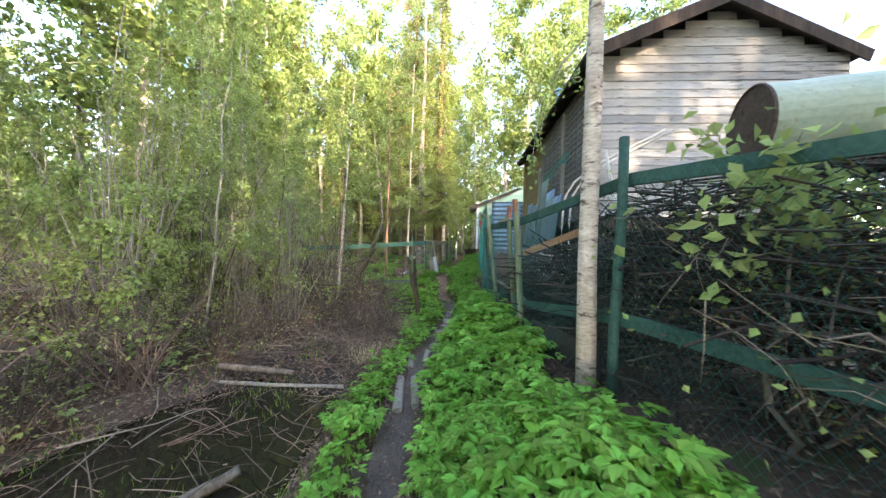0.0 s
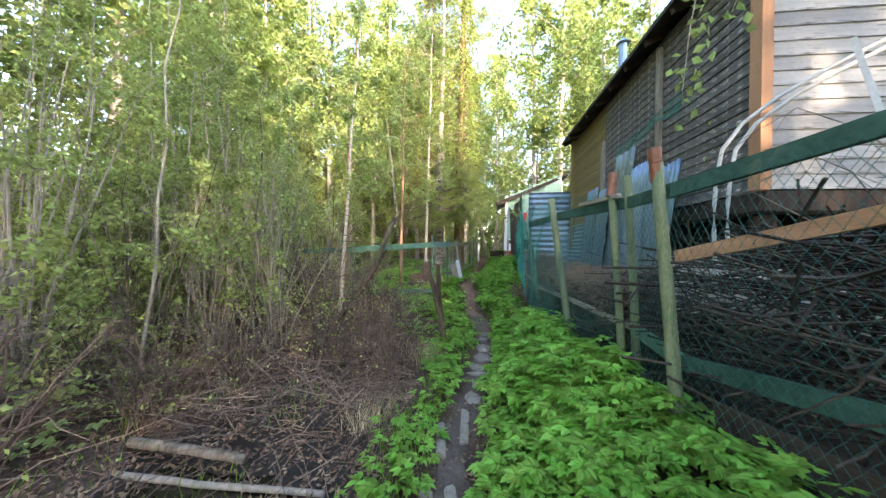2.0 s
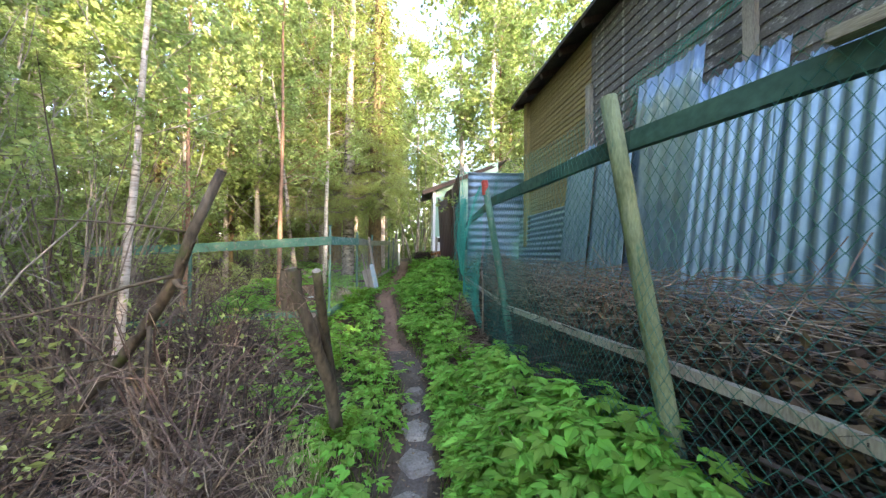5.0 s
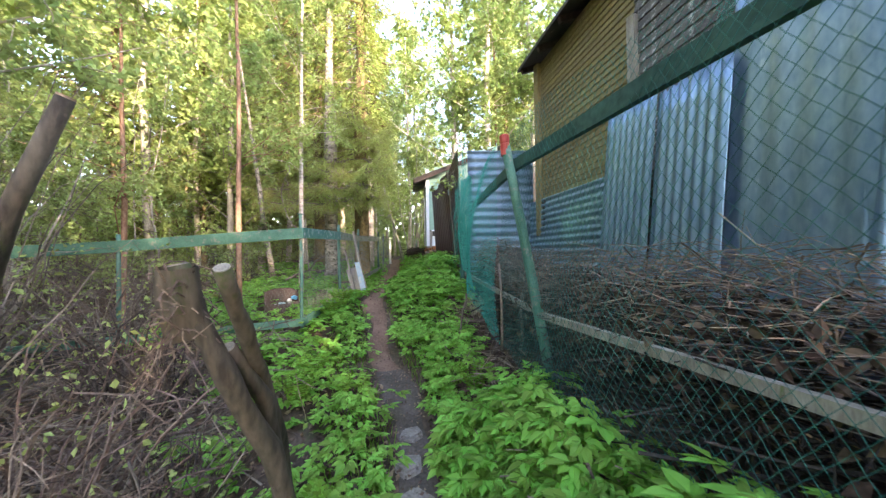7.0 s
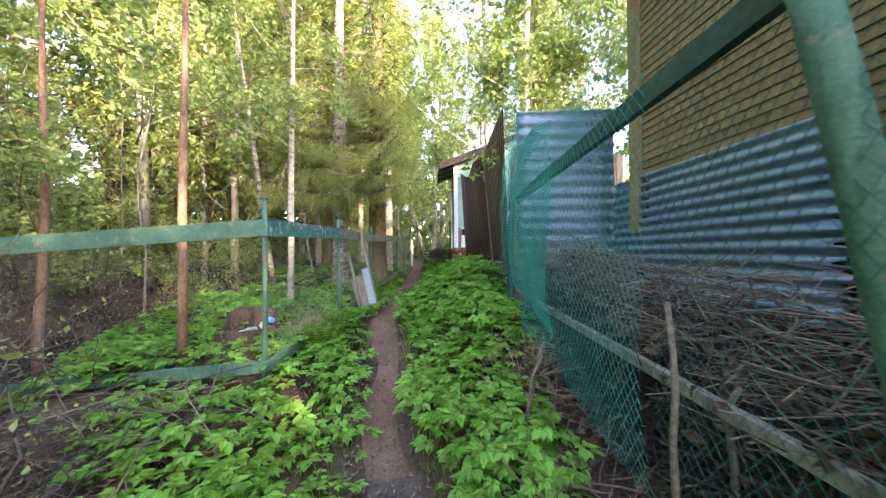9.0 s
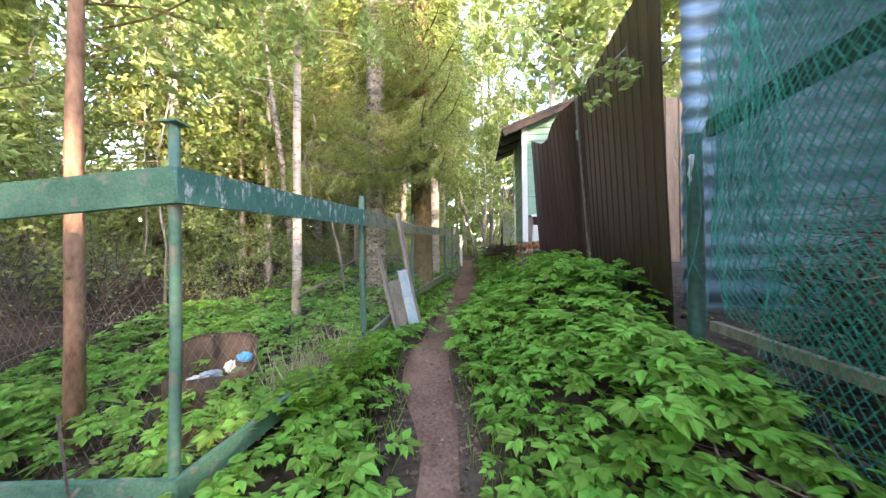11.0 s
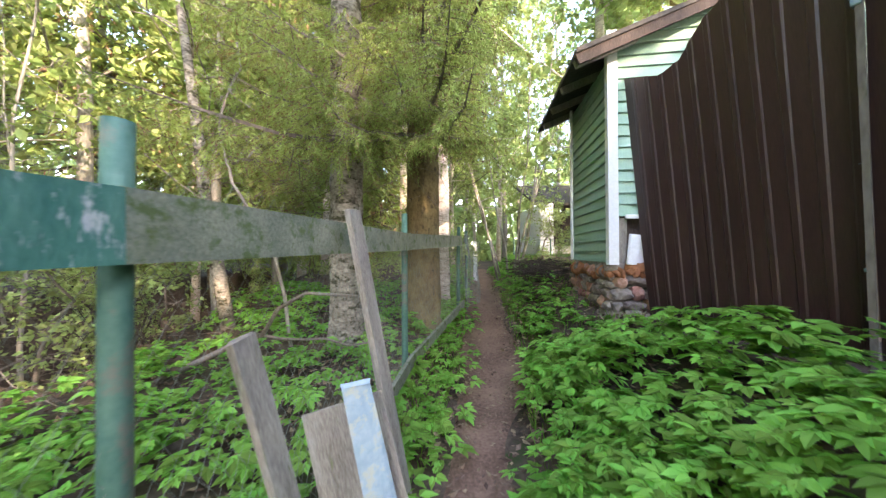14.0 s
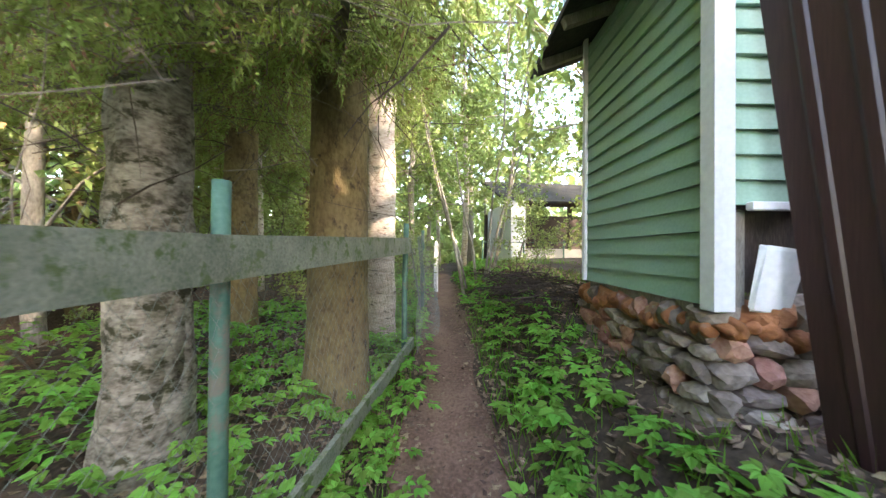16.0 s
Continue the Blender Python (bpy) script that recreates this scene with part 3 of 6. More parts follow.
def profiled(label, foot0, foot1, top0, top1, profile=(1.0, 1.0), pitch=0.13, depth=0.007, dents=0.0):
    """A ribbed steel sheet between two foot points and two top points; profile: how far up it reaches along its width."""
    foot0, foot1, top0, top1 = (np.array(p, float) for p in (foot0, foot1, top0, top1))
    width = np.linalg.norm(foot1 - foot0)
    ribs = max(int(width / pitch), 3)
    cell = np.array([0.0, 0.1, 0.62, 0.7, 0.92])
    u = np.r_[np.concatenate([(k + cell) / ribs for k in range(ribs)]), 1.0]
    up = np.r_[np.tile([0, 0, 0, 1, 1], ribs), 0] * depth
    rows = np.linspace(0, 1, 13)
    U, R = np.meshgrid(u, rows)
    hgt = R * np.interp(U, np.linspace(0, 1, len(profile)), profile)
    face = (foot0 + (foot1 - foot0) * U[..., None]) * (1 - hgt[..., None]) + (top0 + (top1 - top0) * U[..., None]) * hgt[..., None]
    out = np.cross(foot1 - foot0, (top0 + top1 - foot0 - foot1) / 2)
    out /= np.linalg.norm(out)
    wave = up[None] + 0.008 * np.sin(U * 5 + R * 4) + dents * np.sin(U * 9 + 1.0) * R
    face = face + wave[..., None] * out
    k = len(u)
    i, j = np.meshgrid(np.arange(len(rows) - 1), np.arange(k - 1), indexing="ij")
    q = np.stack([i * k + j, i * k + j + 1, (i + 1) * k + j + 1, (i + 1) * k + j], -1).reshape(-1, 4)
    ob = part("fence_sheet", Build().add(face.reshape(-1, 3), [q]), M["brown_steel"])
    ob.modifiers.new("thickness", "SOLIDIFY").thickness = 0.002
    return tagged(ob, label, "fence sheet", "brown sheets")


profiled(brown, (2.03, 12.56, 0.9), (1.61, 10.8, 0.9), (1.775, 12.44, 3.3), (1.5, 10.73, 3.28))
profiled("dark brown ribbed steel sheet, bent and cut down at its end", (1.80, 13.72, 0.9), (2.05, 12.6, 0.9), (1.70, 13.94, 3.32), (1.79, 12.46, 3.3), profile=(1.0, 0.965, 0.925, 0.93, 0.985, 1.0, 1.0, 1.0, 1.0), pitch=0.1, dents=0.012)
m, L = beam((2.0, 12.57, 0.95), (1.755, 12.44, 3.33), 0, 0)
batten = thing("batten", "thin weathered batten over the sheet joint", "batten")
part("strip", Build().box((0.022, 0.03, L), m, 0.004), M["bark"], batten)
part("clip", Build().box((0.03, 0.05, 0.12), m @ pose(-0.006, 0, 0.72), 0.004), M["zinc"], batten, "small galvanised joint plate")
for k in range(5):
    f = 0.1 + k * 0.2
    tagged(part("screw", Build().tube([(0, 0, 0), (0, 0, 0.012)], 0.011, 0.008, 8), M["zinc"], batten, m=m @ pose(-0.014, 0.05, (f - 0.5) * L, 0, -90, 0)), "bright screw head")

# ---- green shed ----
S0, S1, S2 = (1.585, 13.97), (1.745, 15.12), (3.6, 13.72)
SZ, ST = 1.66, 3.9
shed = thing("shed", "small shed clad in pale green siding on a rubble base", "shed")
w = Build()
for a, b in ((S0, S1), (S0, S2), (S1, (3.8, 14.85)), (S2, (3.8, 14.85))):
    a3, b3 = Vector((*a, 0)), Vector((*b, 0))
    mid = (a3 + b3) / 2 + Vector((0.09 if a[0] < 2 and b[0] < 2 else 0, 0.08, 0))
    w.box(((b3 - a3).length - 0.12, 0.08, 2.0), pose(mid.x, mid.y, SZ + 1.05, 0, 0, math.degrees(math.atan2(b3.y - a3.y, b3.x - a3.x))))
part("wall", w, M["dark_wood"], shed)
siding(shed, S1, S0, SZ, ST - 0.35, 0.104, M["siding"], thick=0.024, lap=0.019)
siding(shed, S0, S2, SZ + 0.42, 4.6, 0.104, M["siding"], top=lambda s: 3.72 + 0.82 * s, thick=0.024, lap=0.019)
part("corner_board", Build().box((0.055, 0.03, 2.12), pose(S0[0] + 0.012, S0[1] - 0.035, SZ + 1.04, 0, 0, -7), 0.004).box((0.03, 0.07, 2.12), pose(S0[0] - 0.029, S0[1] - 0.012, SZ + 1.04, 0, 0, -7), 0.004), M["white_paint"], shed, "white corner board")
part("corner_board", Build().box((0.025, 0.04, 2.0), pose(S1[0] - 0.03, S1[1], SZ + 1.0, 0, 0, -7), 0.004), M["white_paint"], shed, "white corner board")
part("sill_board", Build().box((0.2, 0.03, 0.035), pose(1.78, 13.9, SZ + 0.41, 0, 0, -7), 0.004), M["white_paint"], shed)
part("sill_beam", Build().box((0.1, 1.1, 0.1), pose(1.72, 14.54, SZ - 0.03, 0, 0, -8), 0.01), M["old_wood"], shed)
part("corner_post", Build().box((0.1, 0.1, 0.55), pose(1.68, 14.02, SZ + 0.13, 0, 0, -8), 0.01), M["old_wood"], shed)
part("loose_panel", Build().box((0.16, 0.012, 0.26), pose(1.775, 13.89, 1.77, 9, 5, -7), 0.003, 0.012), M["white_paint"], shed, "loose white panel over the gap")
rf = Build()
for y0, y1, sh in ((13.72, 15.45, 0.0),):
    v = []
    for x, z in ((1.17, 3.462), (3.9, 4.62)):
        v += [(x, y0, z), (x + 0.22, y1, z)]
    v = [v[0], v[2], v[3], v[1]]
    v += [(x, y, z - 0.04) for x, y, z in v]
    rf.add(v, [np.array([(0, 1, 2, 3), (7, 6, 5, 4), (0, 4, 5, 1), (1, 5, 6, 2), (2, 6, 7, 3), (3, 7, 4, 0)])])
part("roof", rf, M["roofing"], shed, "dark overhanging roof")
m, L = beam((1.18, 13.75, 3.383), (3.6, 13.73, 4.42), 0, 0)
part("verge_board", Build().box((0.02, 0.1, L), m, 0.003), M["dark_wood"], shed)
for k in range(4):
    y = 13.85 + k * 0.45
    m, L = beam((1.21 + k * 0.06, y, 3.4), (1.75 + k * 0.06, y, 3.63), 0, 0)
    part("rafter", Build().box((0.05, 0.07, L), m, 0.005), M["old_wood"], shed)
base = Build()
for a, b in ((S0, S1), (S0, S2)):
    a3, b3 = Vector((*a, 0)), Vector((*b, 0))
    off = Vector((0.16, 0.05, 0)) if a is S0 and b is S1 else Vector((0.0, 0.16, 0))
    mid = (a3 + b3) / 2 + off
    base.box(((b3 - a3).length - 0.3, 0.16, 1.0), pose(mid.x + 0.0, mid.y + 0.03, 1.1, 0, 0, math.degrees(math.atan2(b3.y - a3.y, b3.x - a3.x))))
foundation = thing("foundation", "rubble stone and brick base with orange foam under a shed", "foundation")
part("mortar", base, M["mortar"], foundation)

# ---- right-hand fence ----
fence = thing("fence", "leaning garden fence of green rails and torn green netting", "fence")


def post(name, a, b, r, material, parent, label="", square=False):
    m, L = beam(a, b, 0, 0)
    bd = Build().box((2 * r, 2 * r, L), m, 0.006) if square else Build().tube(bent(a, b, 5, 0.004), r, r * 0.92, 10)
    return part(name, bd, M[material], parent, label, smooth=not square)


RP = [  # base, top, radius, material
    ((1.95, 0.4, 0.6), (1.97, 0.4, 2.2), 0.04, "green_wood"),
    ((1.2, 2.3, 0.6), (1.24, 2.31, 2.46), 0.036, "dark_rail"),
    ((0.97, 3.84, 0.5), (0.9, 3.96, 2.2), 0.038, "mossy_wood"),
    ((1.06, 4.6, 0.5), (0.95, 4.6, 2.2), 0.032, "mossy_wood"),
    ((1.12, 4.5, 0.5), (1.02, 4.5, 2.24), 0.032, "mossy_wood"),
    ((1.04, 5.6, 0.5), (0.83, 5.8, 2.27), 0.04, "mossy_wood"),
    ((1.22, 7.55, 0.4), (0.945, 7.7, 2.27), 0.038, "green_wood"),
    ((1.46, 10.45, 0.7), (1.5, 10.5, 2.1), 0.04, "dark_rail"),
]
for a, b, r, mt in RP:
    post("post", a, b, r, mt, fence)
top = [(2.6, -2.0, 2.05), (1.97, 0.4, 2.05), (1.25, 2.3, 2.17), (0.94, 3.95, 2.02), (0.98, 4.5, 2.03), (0.86, 5.75, 2.06), (0.98, 7.7, 2.12), (1.5, 10.45, 2.12)]
low = [(2.6, -2.0, 1.1), (1.97, 0.4, 1.1), (1.2, 2.3, 1.2), (0.98, 3.9, 1.0), (1.04, 4.5, 1.05), (0.98, 5.65, 1.08), (1.1, 7.55, 1.0), (1.46, 10.4, 1.1)]
for line, mt, hgt in ((top, "green_wood", 0.085), (low, "green_wood", 0.09)):
    for a, b in zip(line[:-1], line[1:]):
        if line is low and 4.4 < a[1] < 8:
            mt, hgt = "old_wood", 0.045
        m, L = beam((a[0] + 0.05, a[1], a[2]), (b[0] + 0.05, b[1], b[2]), 0, 0)
        part("rail", Build().box((0.035, hgt, L + 0.03), m, 0.005), M["dark_rail" if a[1] < 3 or line is top else mt], fence)


def netting(parent, line, z0s, z1s, cell, r, material, name="netting", push=0.0, tall=1.0):
    """Diamond netting along a plan line, sagging between its posts."""
    pl = np.array(line, float)
    seg = np.r_[0, np.cumsum(np.linalg.norm(np.diff(pl[:, :2], axis=0), axis=1))]
    total = seg[-1]
    b = Build()
    hgt = max(np.array(z1s) - np.array(z0s))
    rows = int(hgt / cell * 1.25)

    def at(s, k):
        x, y = np.interp(s, seg, pl[:, 0]), np.interp(s, seg, pl[:, 1])
        za, zb = np.interp(s, seg, z0s), np.interp(s, seg, z1s)
        f = k / rows
        sag = push * np.sin(np.pi * f) * (1 + np.sin(s * 2.1)) + 0.02 * np.sin(s * 5 + f * 7)
        return np.stack([x - sag, y + 0.015 * np.sin(f * 9 + s * 4), za + (zb - za) * f + 0.02 * np.sin(s * 3.3 + f * 2)], -1)

    k = np.arange(rows + 1)
    for s0 in np.arange(-hgt, total + hgt, cell):
        for d in (1, -1):
            s = s0 + d * k * cell * tall / 2 + np.where(k % 2, cell * 0.06 * d, 0)
            ok = (s >= 0) & (s <= total)
            if ok.sum() > 2:
                b.tube(at(s[ok], k[ok]), r, r, 3, cap=False)
    return part(name, b, M[material], parent)


netting(fence, [(1.95, 0.4), (1.2, 2.3), (0.95, 3.86), (1.02, 4.5)], [0.65] * 4, [2.1, 2.15, 2.0, 2.0], 0.05, 0.0012, "shaded_net")
netting(fence, [(1.0, 4.5), (0.92, 5.7)], [0.6, 0.62], [2.1, 2.3], 0.046, 0.0012, "shaded_net", push=0.03)
netting(fence, [(0.92, 5.7), (1.03, 7.6), (1.12, 8.2)], [0.62, 0.5, 0.58], [2.3, 2.42, 2.44], 0.042, 0.0011, "shaded_net", push=0.05)
netting(fence, [(1.12, 8.2), (1.4, 10.1)], [0.58, 0.8], [2.44, 2.5], 0.04, 0.0014, "net", push=0.05)
netting(fence, [(1.12, 8.9), (1.27, 9.55), (1.42, 10.25)], [1.0, 1.1, 1.2], [2.3, 2.55, 2.6], 0.034, 0.002, "net", push=0.05)
bundle = Build()
for k in range(16):
    o = np.array([1.32 + rnd(-0.05, 0.04), 10.06 + rnd(-0.06, 0.06), rnd(2.2, 2.5)])
    bundle.tube(bent(o, o + np.array([rnd(0.0, 0.1), rnd(-0.05, 0.08), rnd(0.45, 0.95)]), 7, 0.025), 0.0028, 0.0015, 3, cap=False)
for k in range(46):
    y = 10.1 + rnd(-0.16, 0.12)
    o = np.array([1.33 + (y - 10.1) * 0.24 + rnd(-0.05, 0.03), y, rnd(2.05, 2.62)])
    bundle.tube(bent(o, o + np.array([rnd(-0.1, 0.05), rnd(-0.15, 0.1), -rnd(0.5, 1.1)]), 6, 0.03), 0.002, 0.0013, 3, cap=False)
tagged(part("net_fold", bundle, M["net"], fence), "gathered folds of turquoise netting", kind="stuff")

# ---- left-hand fence ----
lf = thing("fence", "low fence with flaking green-painted plank rails and wire mesh", "fence")
LP = [((-0.96, 10.155, 0.2), (-0.96, 10.155, 2.02), 0.022, "green_steel"), ((-0.58, 11.8, 0.4), (-0.6, 11.8, 2.02), 0.028, "green_steel"), ((-0.29, 13.9, 0.5), (-0.29, 13.9, 2.1), 0.03, "green_steel"),
      ((-3.1, 10.3, 0.0), (-3.1, 10.3, 1.75), 0.025, "green_steel"), ((0.3, 15.9, 0.6), (0.3, 15.9, 2.15), 0.03, "green_steel"), ((0.55, 17.6, 0.7), (0.55, 17.6, 2.2), 0.03, "green_steel")]
for a, b, r, mt in LP:
    post("post", a, b, r, mt, lf)
lt = [(-4.6, 10.4, 1.52), (-3.1, 10.3, 1.6), (-0.96, 10.155, 1.76), (-0.6, 11.8, 1.81), (-0.29, 13.9, 1.85), (0.3, 15.9, 1.93)]
ll = [(-4.6, 10.4, 0.36), (-3.1, 10.3, 0.43), (-0.96, 10.155, 0.54), (-0.58, 11.8, 0.66), (-0.25, 13.9, 0.82), (0.34, 15.9, 0.98)]
part("post_cap", Build().box((0.07, 0.07, 0.012), pose(-0.96, 10.155, 2.02), 0.003), M["green_steel"], lf)
for line, hgt in ((lt, 0.145), (ll, 0.1)):
    for a, b in zip(line[:-1], line[1:]):
        m, L = beam((a[0] + 0.03, a[1] - 0.03, a[2]), (b[0] + 0.03, b[1] - 0.03, b[2]), 0, 0)
        part("rail", Build().box((0.03, hgt, L + 0.02), m, 0.006, 0.002), M["faded_rail" if a[1] > 11 else "flaking_rail" if line is lt and a[1] == 10.155 else "green_wood"], lf)
netting(lf, [p[:2] for p in lt[2:]] + [(0.55, 17.6)], [0.5, 0.6, 0.7, 0.85, 0.95], [1.85, 1.92, 1.96, 2.0, 2.05], 0.055, 0.0008, "wire")
netting(lf, [p[:2] for p in lt[:3]], [0.3, 0.36, 0.5], [1.5, 1.6, 1.8], 0.05, 0.0007, "wire")


# ---- trees ----
def stem(h, r, wild, k=9, lean=(0, 0)):
    p = bent((0, 0, -0.15), (lean[0], lean[1], h), k, wild)
    return p, np.linspace(r, r * 0.22, k)


def rugged(b, r, deep, rings=70, sides=26, h=5.0, z_off=0.0):
    """Roughens nothing that is thin: a dense, furrowed lower trunk laid over the stem."""
    zz = np.linspace(-0.15, h, rings)
    ang = np.arange(sides) * 2 * np.pi / sides
    rad = r * (1.03 + 0.22 * np.exp(-np.maximum(zz, 0) / 0.2) - 0.035 * zz)
    v = []
    for z, rr in zip(zz, rad):
        for a in ang:
            q = Vector((math.cos(a) * 3.2, math.sin(a) * 3.2, z * 2.4 + z_off))
            d = rr * (1 + deep * noise.noise(q * 1.3) + deep * 0.7 * abs(noise.noise(q * Vector((3, 3, 1.5)))))
            v.append((math.cos(a) * d, math.sin(a) * d, z))
    i, j = np.meshgrid(np.arange(rings - 1), np.arange(sides), indexing="ij")
    j2 = (j + 1) % sides
    b.add(v, [np.stack([i * sides + j, i * sides + j2, (i + 1) * sides + j2, (i + 1) * sides + j], -1).reshape(-1, 4)])
    return b


def grow(name, label, category, h, r, bark, leaf, count, size, crown0, spread, limbs, wild=0.05, group="", lean=(0, 0), droop=0.0, twigs=0, tip=0.35):
    """A broadleaved tree: tapered stem, limbs, and a ragged crown of single leaves."""
    tree = thing(name, label, category, group)
    p, rad = stem(h, r, wild, lean=lean)
    b = Build().tube(p, r, rad, 8 if r > 0.04 else 5)
    if r > 0.15:
        rugged(b, r, 0.16)
    ends, ways = [], []
    for k in range(limbs):
        f = crown0 + (0.98 - crown0) * (k + rnd(0, 1)) / limbs
        o = np.array([np.interp(f * (len(p) - 1), np.arange(len(p)), p[:, c]) for c in range(3)])
        a = rnd(0, 6.283)
        reach = spread * (1 - 0.72 * max(0, (f - crown0) / (1 - crown0)) ** 1.3) * rnd(0.5, 1.15)
        e = o + np.array([math.cos(a) * reach, math.sin(a) * reach, reach * rnd(0.25, 0.9) - droop * reach])
        line = bent(o, e, 5, 0.05 * reach)
        b.tube(line, r * 0.26 * (1.1 - f), r * 0.05, 3, cap=False)
        for s in range(3 + twigs):
            q = line[random.randint(1, 4)]
            t = q + ball(1)[0] * reach * rnd(0.15, 0.5) + (0, 0, -droop * 0.2)
            b.tube([q, (q + t) / 2 + ball(1)[0] * 0.03, t], 0.004 + r * 0.03, 0.002, 3, cap=False)
            ends.append((q, t))
    part("trunk", b, M[bark], tree, smooth=True)
    if count:
        ends = np.array(ends)
        pick = np.random.randint(0, len(ends), count)
        f = np.random.uniform(0.1, 1.25, (count, 1))
        at = ends[pick, 0] + (ends[pick, 1] - ends[pick, 0]) * f + np.random.normal(0, tip * size * 2.2, (count, 3))
        way = ball(count) * (1, 1, 0.7) + (0, 0, -0.35)
        part("crown", Build().leaves(at, way, ball(count), rnd(0.7, 1.25, count) * size, rnd(0.5, 0.8, count) * size), M[leaf], tree)
    return tree


def spruce(label, h, r, spread, crown0, tufts, dead=0.0, bark="spruce_bark", big=1.0, fine_to=0.0):
    """A spruce: straight stem, whorls of drooping boughs, hanging twigs; below fine_to each twig is a feather of needles."""
    tree = thing("spruce_tree", label, "tree", "spruces")
    p, rad = stem(h, r, 0.015, 10)
    tb = Build().tube(p, r * 0.97, rad * 0.97, 14)
    if fine_to:
        rugged(tb, r, 0.07, z_off=7.0)
    part("trunk", tb, M[bark], tree, smooth=True)
    b, at, way, size, thick = Build(), [], [], [], []
    z = crown0
    while z < h * 0.97:
        f = (z - crown0) / (h - crown0)
        for _ in range(8 if z < fine_to else 5):
            a = rnd(-2.5, -0.8) if z < fine_to * 0.75 and random.random() < 0.45 else rnd(0, 6.283)
            reach = spread * (1 - f * 0.85) * rnd(0.6, 1.1) * (0.5 if fine_to and math.cos(a) > 0.3 else 1.0)
            d = np.array([math.cos(a), math.sin(a), 0])
            o = np.array([0, 0, z])
            line = np.stack([o + d * reach * s + np.array([0, 0, -0.45 * reach * s**1.2 + 0.25 * reach * s**3]) for s in np.linspace(0, 1, 7)])
            line += np.random.normal(0, 0.02, line.shape)
            b.tube(line, 0.012 + 0.012 * reach * (1 - f), 0.003, 3, cap=False)
            side = np.cross(d, (0, 0, 1))
            if z < fine_to:
                for k, g in enumerate(np.arange(0.1, 1.0, 0.062 / reach)):
                    o2 = np.array([np.interp(g * 6, np.arange(7), line[:, c]) for c in range(3)])
                    long = (0.2 + 0.3 * reach * (1 - g) ** 0.8) * rnd(0.6, 1.1)
                    w2 = d * rnd(0.5, 1.0) + side * (1 if k % 2 else -1) * rnd(0.6, 1.0) + (0, 0, rnd(-0.45, -0.05))
                    w2 *= long / np.linalg.norm(w2)
                    t2 = np.linspace(0, 1, 5)[:, None]
                    l2 = o2 + w2 * t2 + t2**2 * (0, 0, -0.35 * long)
                    b.tube(l2, 0.003, 0.001, 3, cap=False)
                    shoots = [(o2, w2 + (0, 0, -0.35 * long))]
                    for _ in range(int(3 + 9.5 * long)):
                        f2 = rnd(0.15, 0.95)
                        o3 = o2 + w2 * f2 + np.array([0, 0, -0.35 * long * f2 * f2])
                        shoots.append((o3, (w2 / long * rnd(0.2, 0.7) + np.random.normal(0, 0.25, 3) + (0, 0, -0.8)) * rnd(0.08, 0.22)))
                    for o3, w3 in shoots:
                        far = np.linalg.norm(w3)
                        m2 = max(int(far / 0.0145), 3)
                        f3 = (np.arange(m2) + 0.5) / m2
                        spray = np.cross(w3, ball(1)[0])
                        spray /= np.linalg.norm(spray) + 1e-9
                        sgn = np.where(np.arange(m2) % 2, 0.7, -0.7)[:, None]
                        at.append(o3 + w3 * f3[:, None])
                        way.append(w3 / far + spray * sgn + np.random.normal(0, 0.12, (m2, 3)))
                        size.append(rnd(0.036, 0.052, m2) * (1.15 - 0.5 * f3))
                        thick.append(rnd(0.0075, 0.011, m2))
                continue
            n = int(tufts * reach)
            s = rnd(0.12, 1.0, n) ** 0.75
            q = np.stack([np.interp(s * 6, np.arange(7), line[:, c]) for c in range(3)], 1)
            off = np.random.uniform(-1, 1, n)[:, None] * side * (0.24 * reach * (1 - s[:, None] * 0.6) + 0.05)
            hang = np.random.exponential(0.10 + 0.05 * reach, n).clip(0, 0.55)
            at.append(q + off + np.stack([0 * s, 0 * s, -hang], 1))
            way.append(d * 0.55 + side * np.sign(off @ side)[:, None] * 0.5 + np.random.normal(0, 0.35, (n, 3)) + (0, 0, -0.55))
            size.append(rnd(0.09, 0.2, n) * big)
            thick.append(rnd(0.018, 0.035, n) * big)
        z += rnd(0.28, 0.42) if z < fine_to else rnd(0.2, 0.34)
    part("branchwork", b, M["bark"], tree)
    at, way, size, thick = (np.concatenate(v) for v in (at, way, size, thick))
    k = len(at)
    kept = int(k * (1 - dead))
    order = np.random.permutation(k)
    for name, idx, mt in (("needles", order[:kept], "needles"), ("dry_needles", order[kept:], "dead_needles")):
        if len(idx):
            part(name, Build().leaves(at[idx], way[idx], ball(len(idx)), size[idx], thick[idx], 0.1), M[mt], tree)
    return tree


def put(ob, x, y, scale=1.0, turn=None, sink=0.0):
    turn = rnd(0, 360) if turn is None else turn
    return copy_thing(ob, pose(x, y, float(ground_z(x, y)) - sink, 0, 0, turn) @ Matrix.Diagonal((scale, scale, scale * rnd(0.92, 1.1), 1)))


def settle(ob, x, y, turn=0, sink=0.0):
    ob.matrix_basis = pose(x, y, float(ground_z(x, y)) - sink, 0, 0, turn)
    return ob


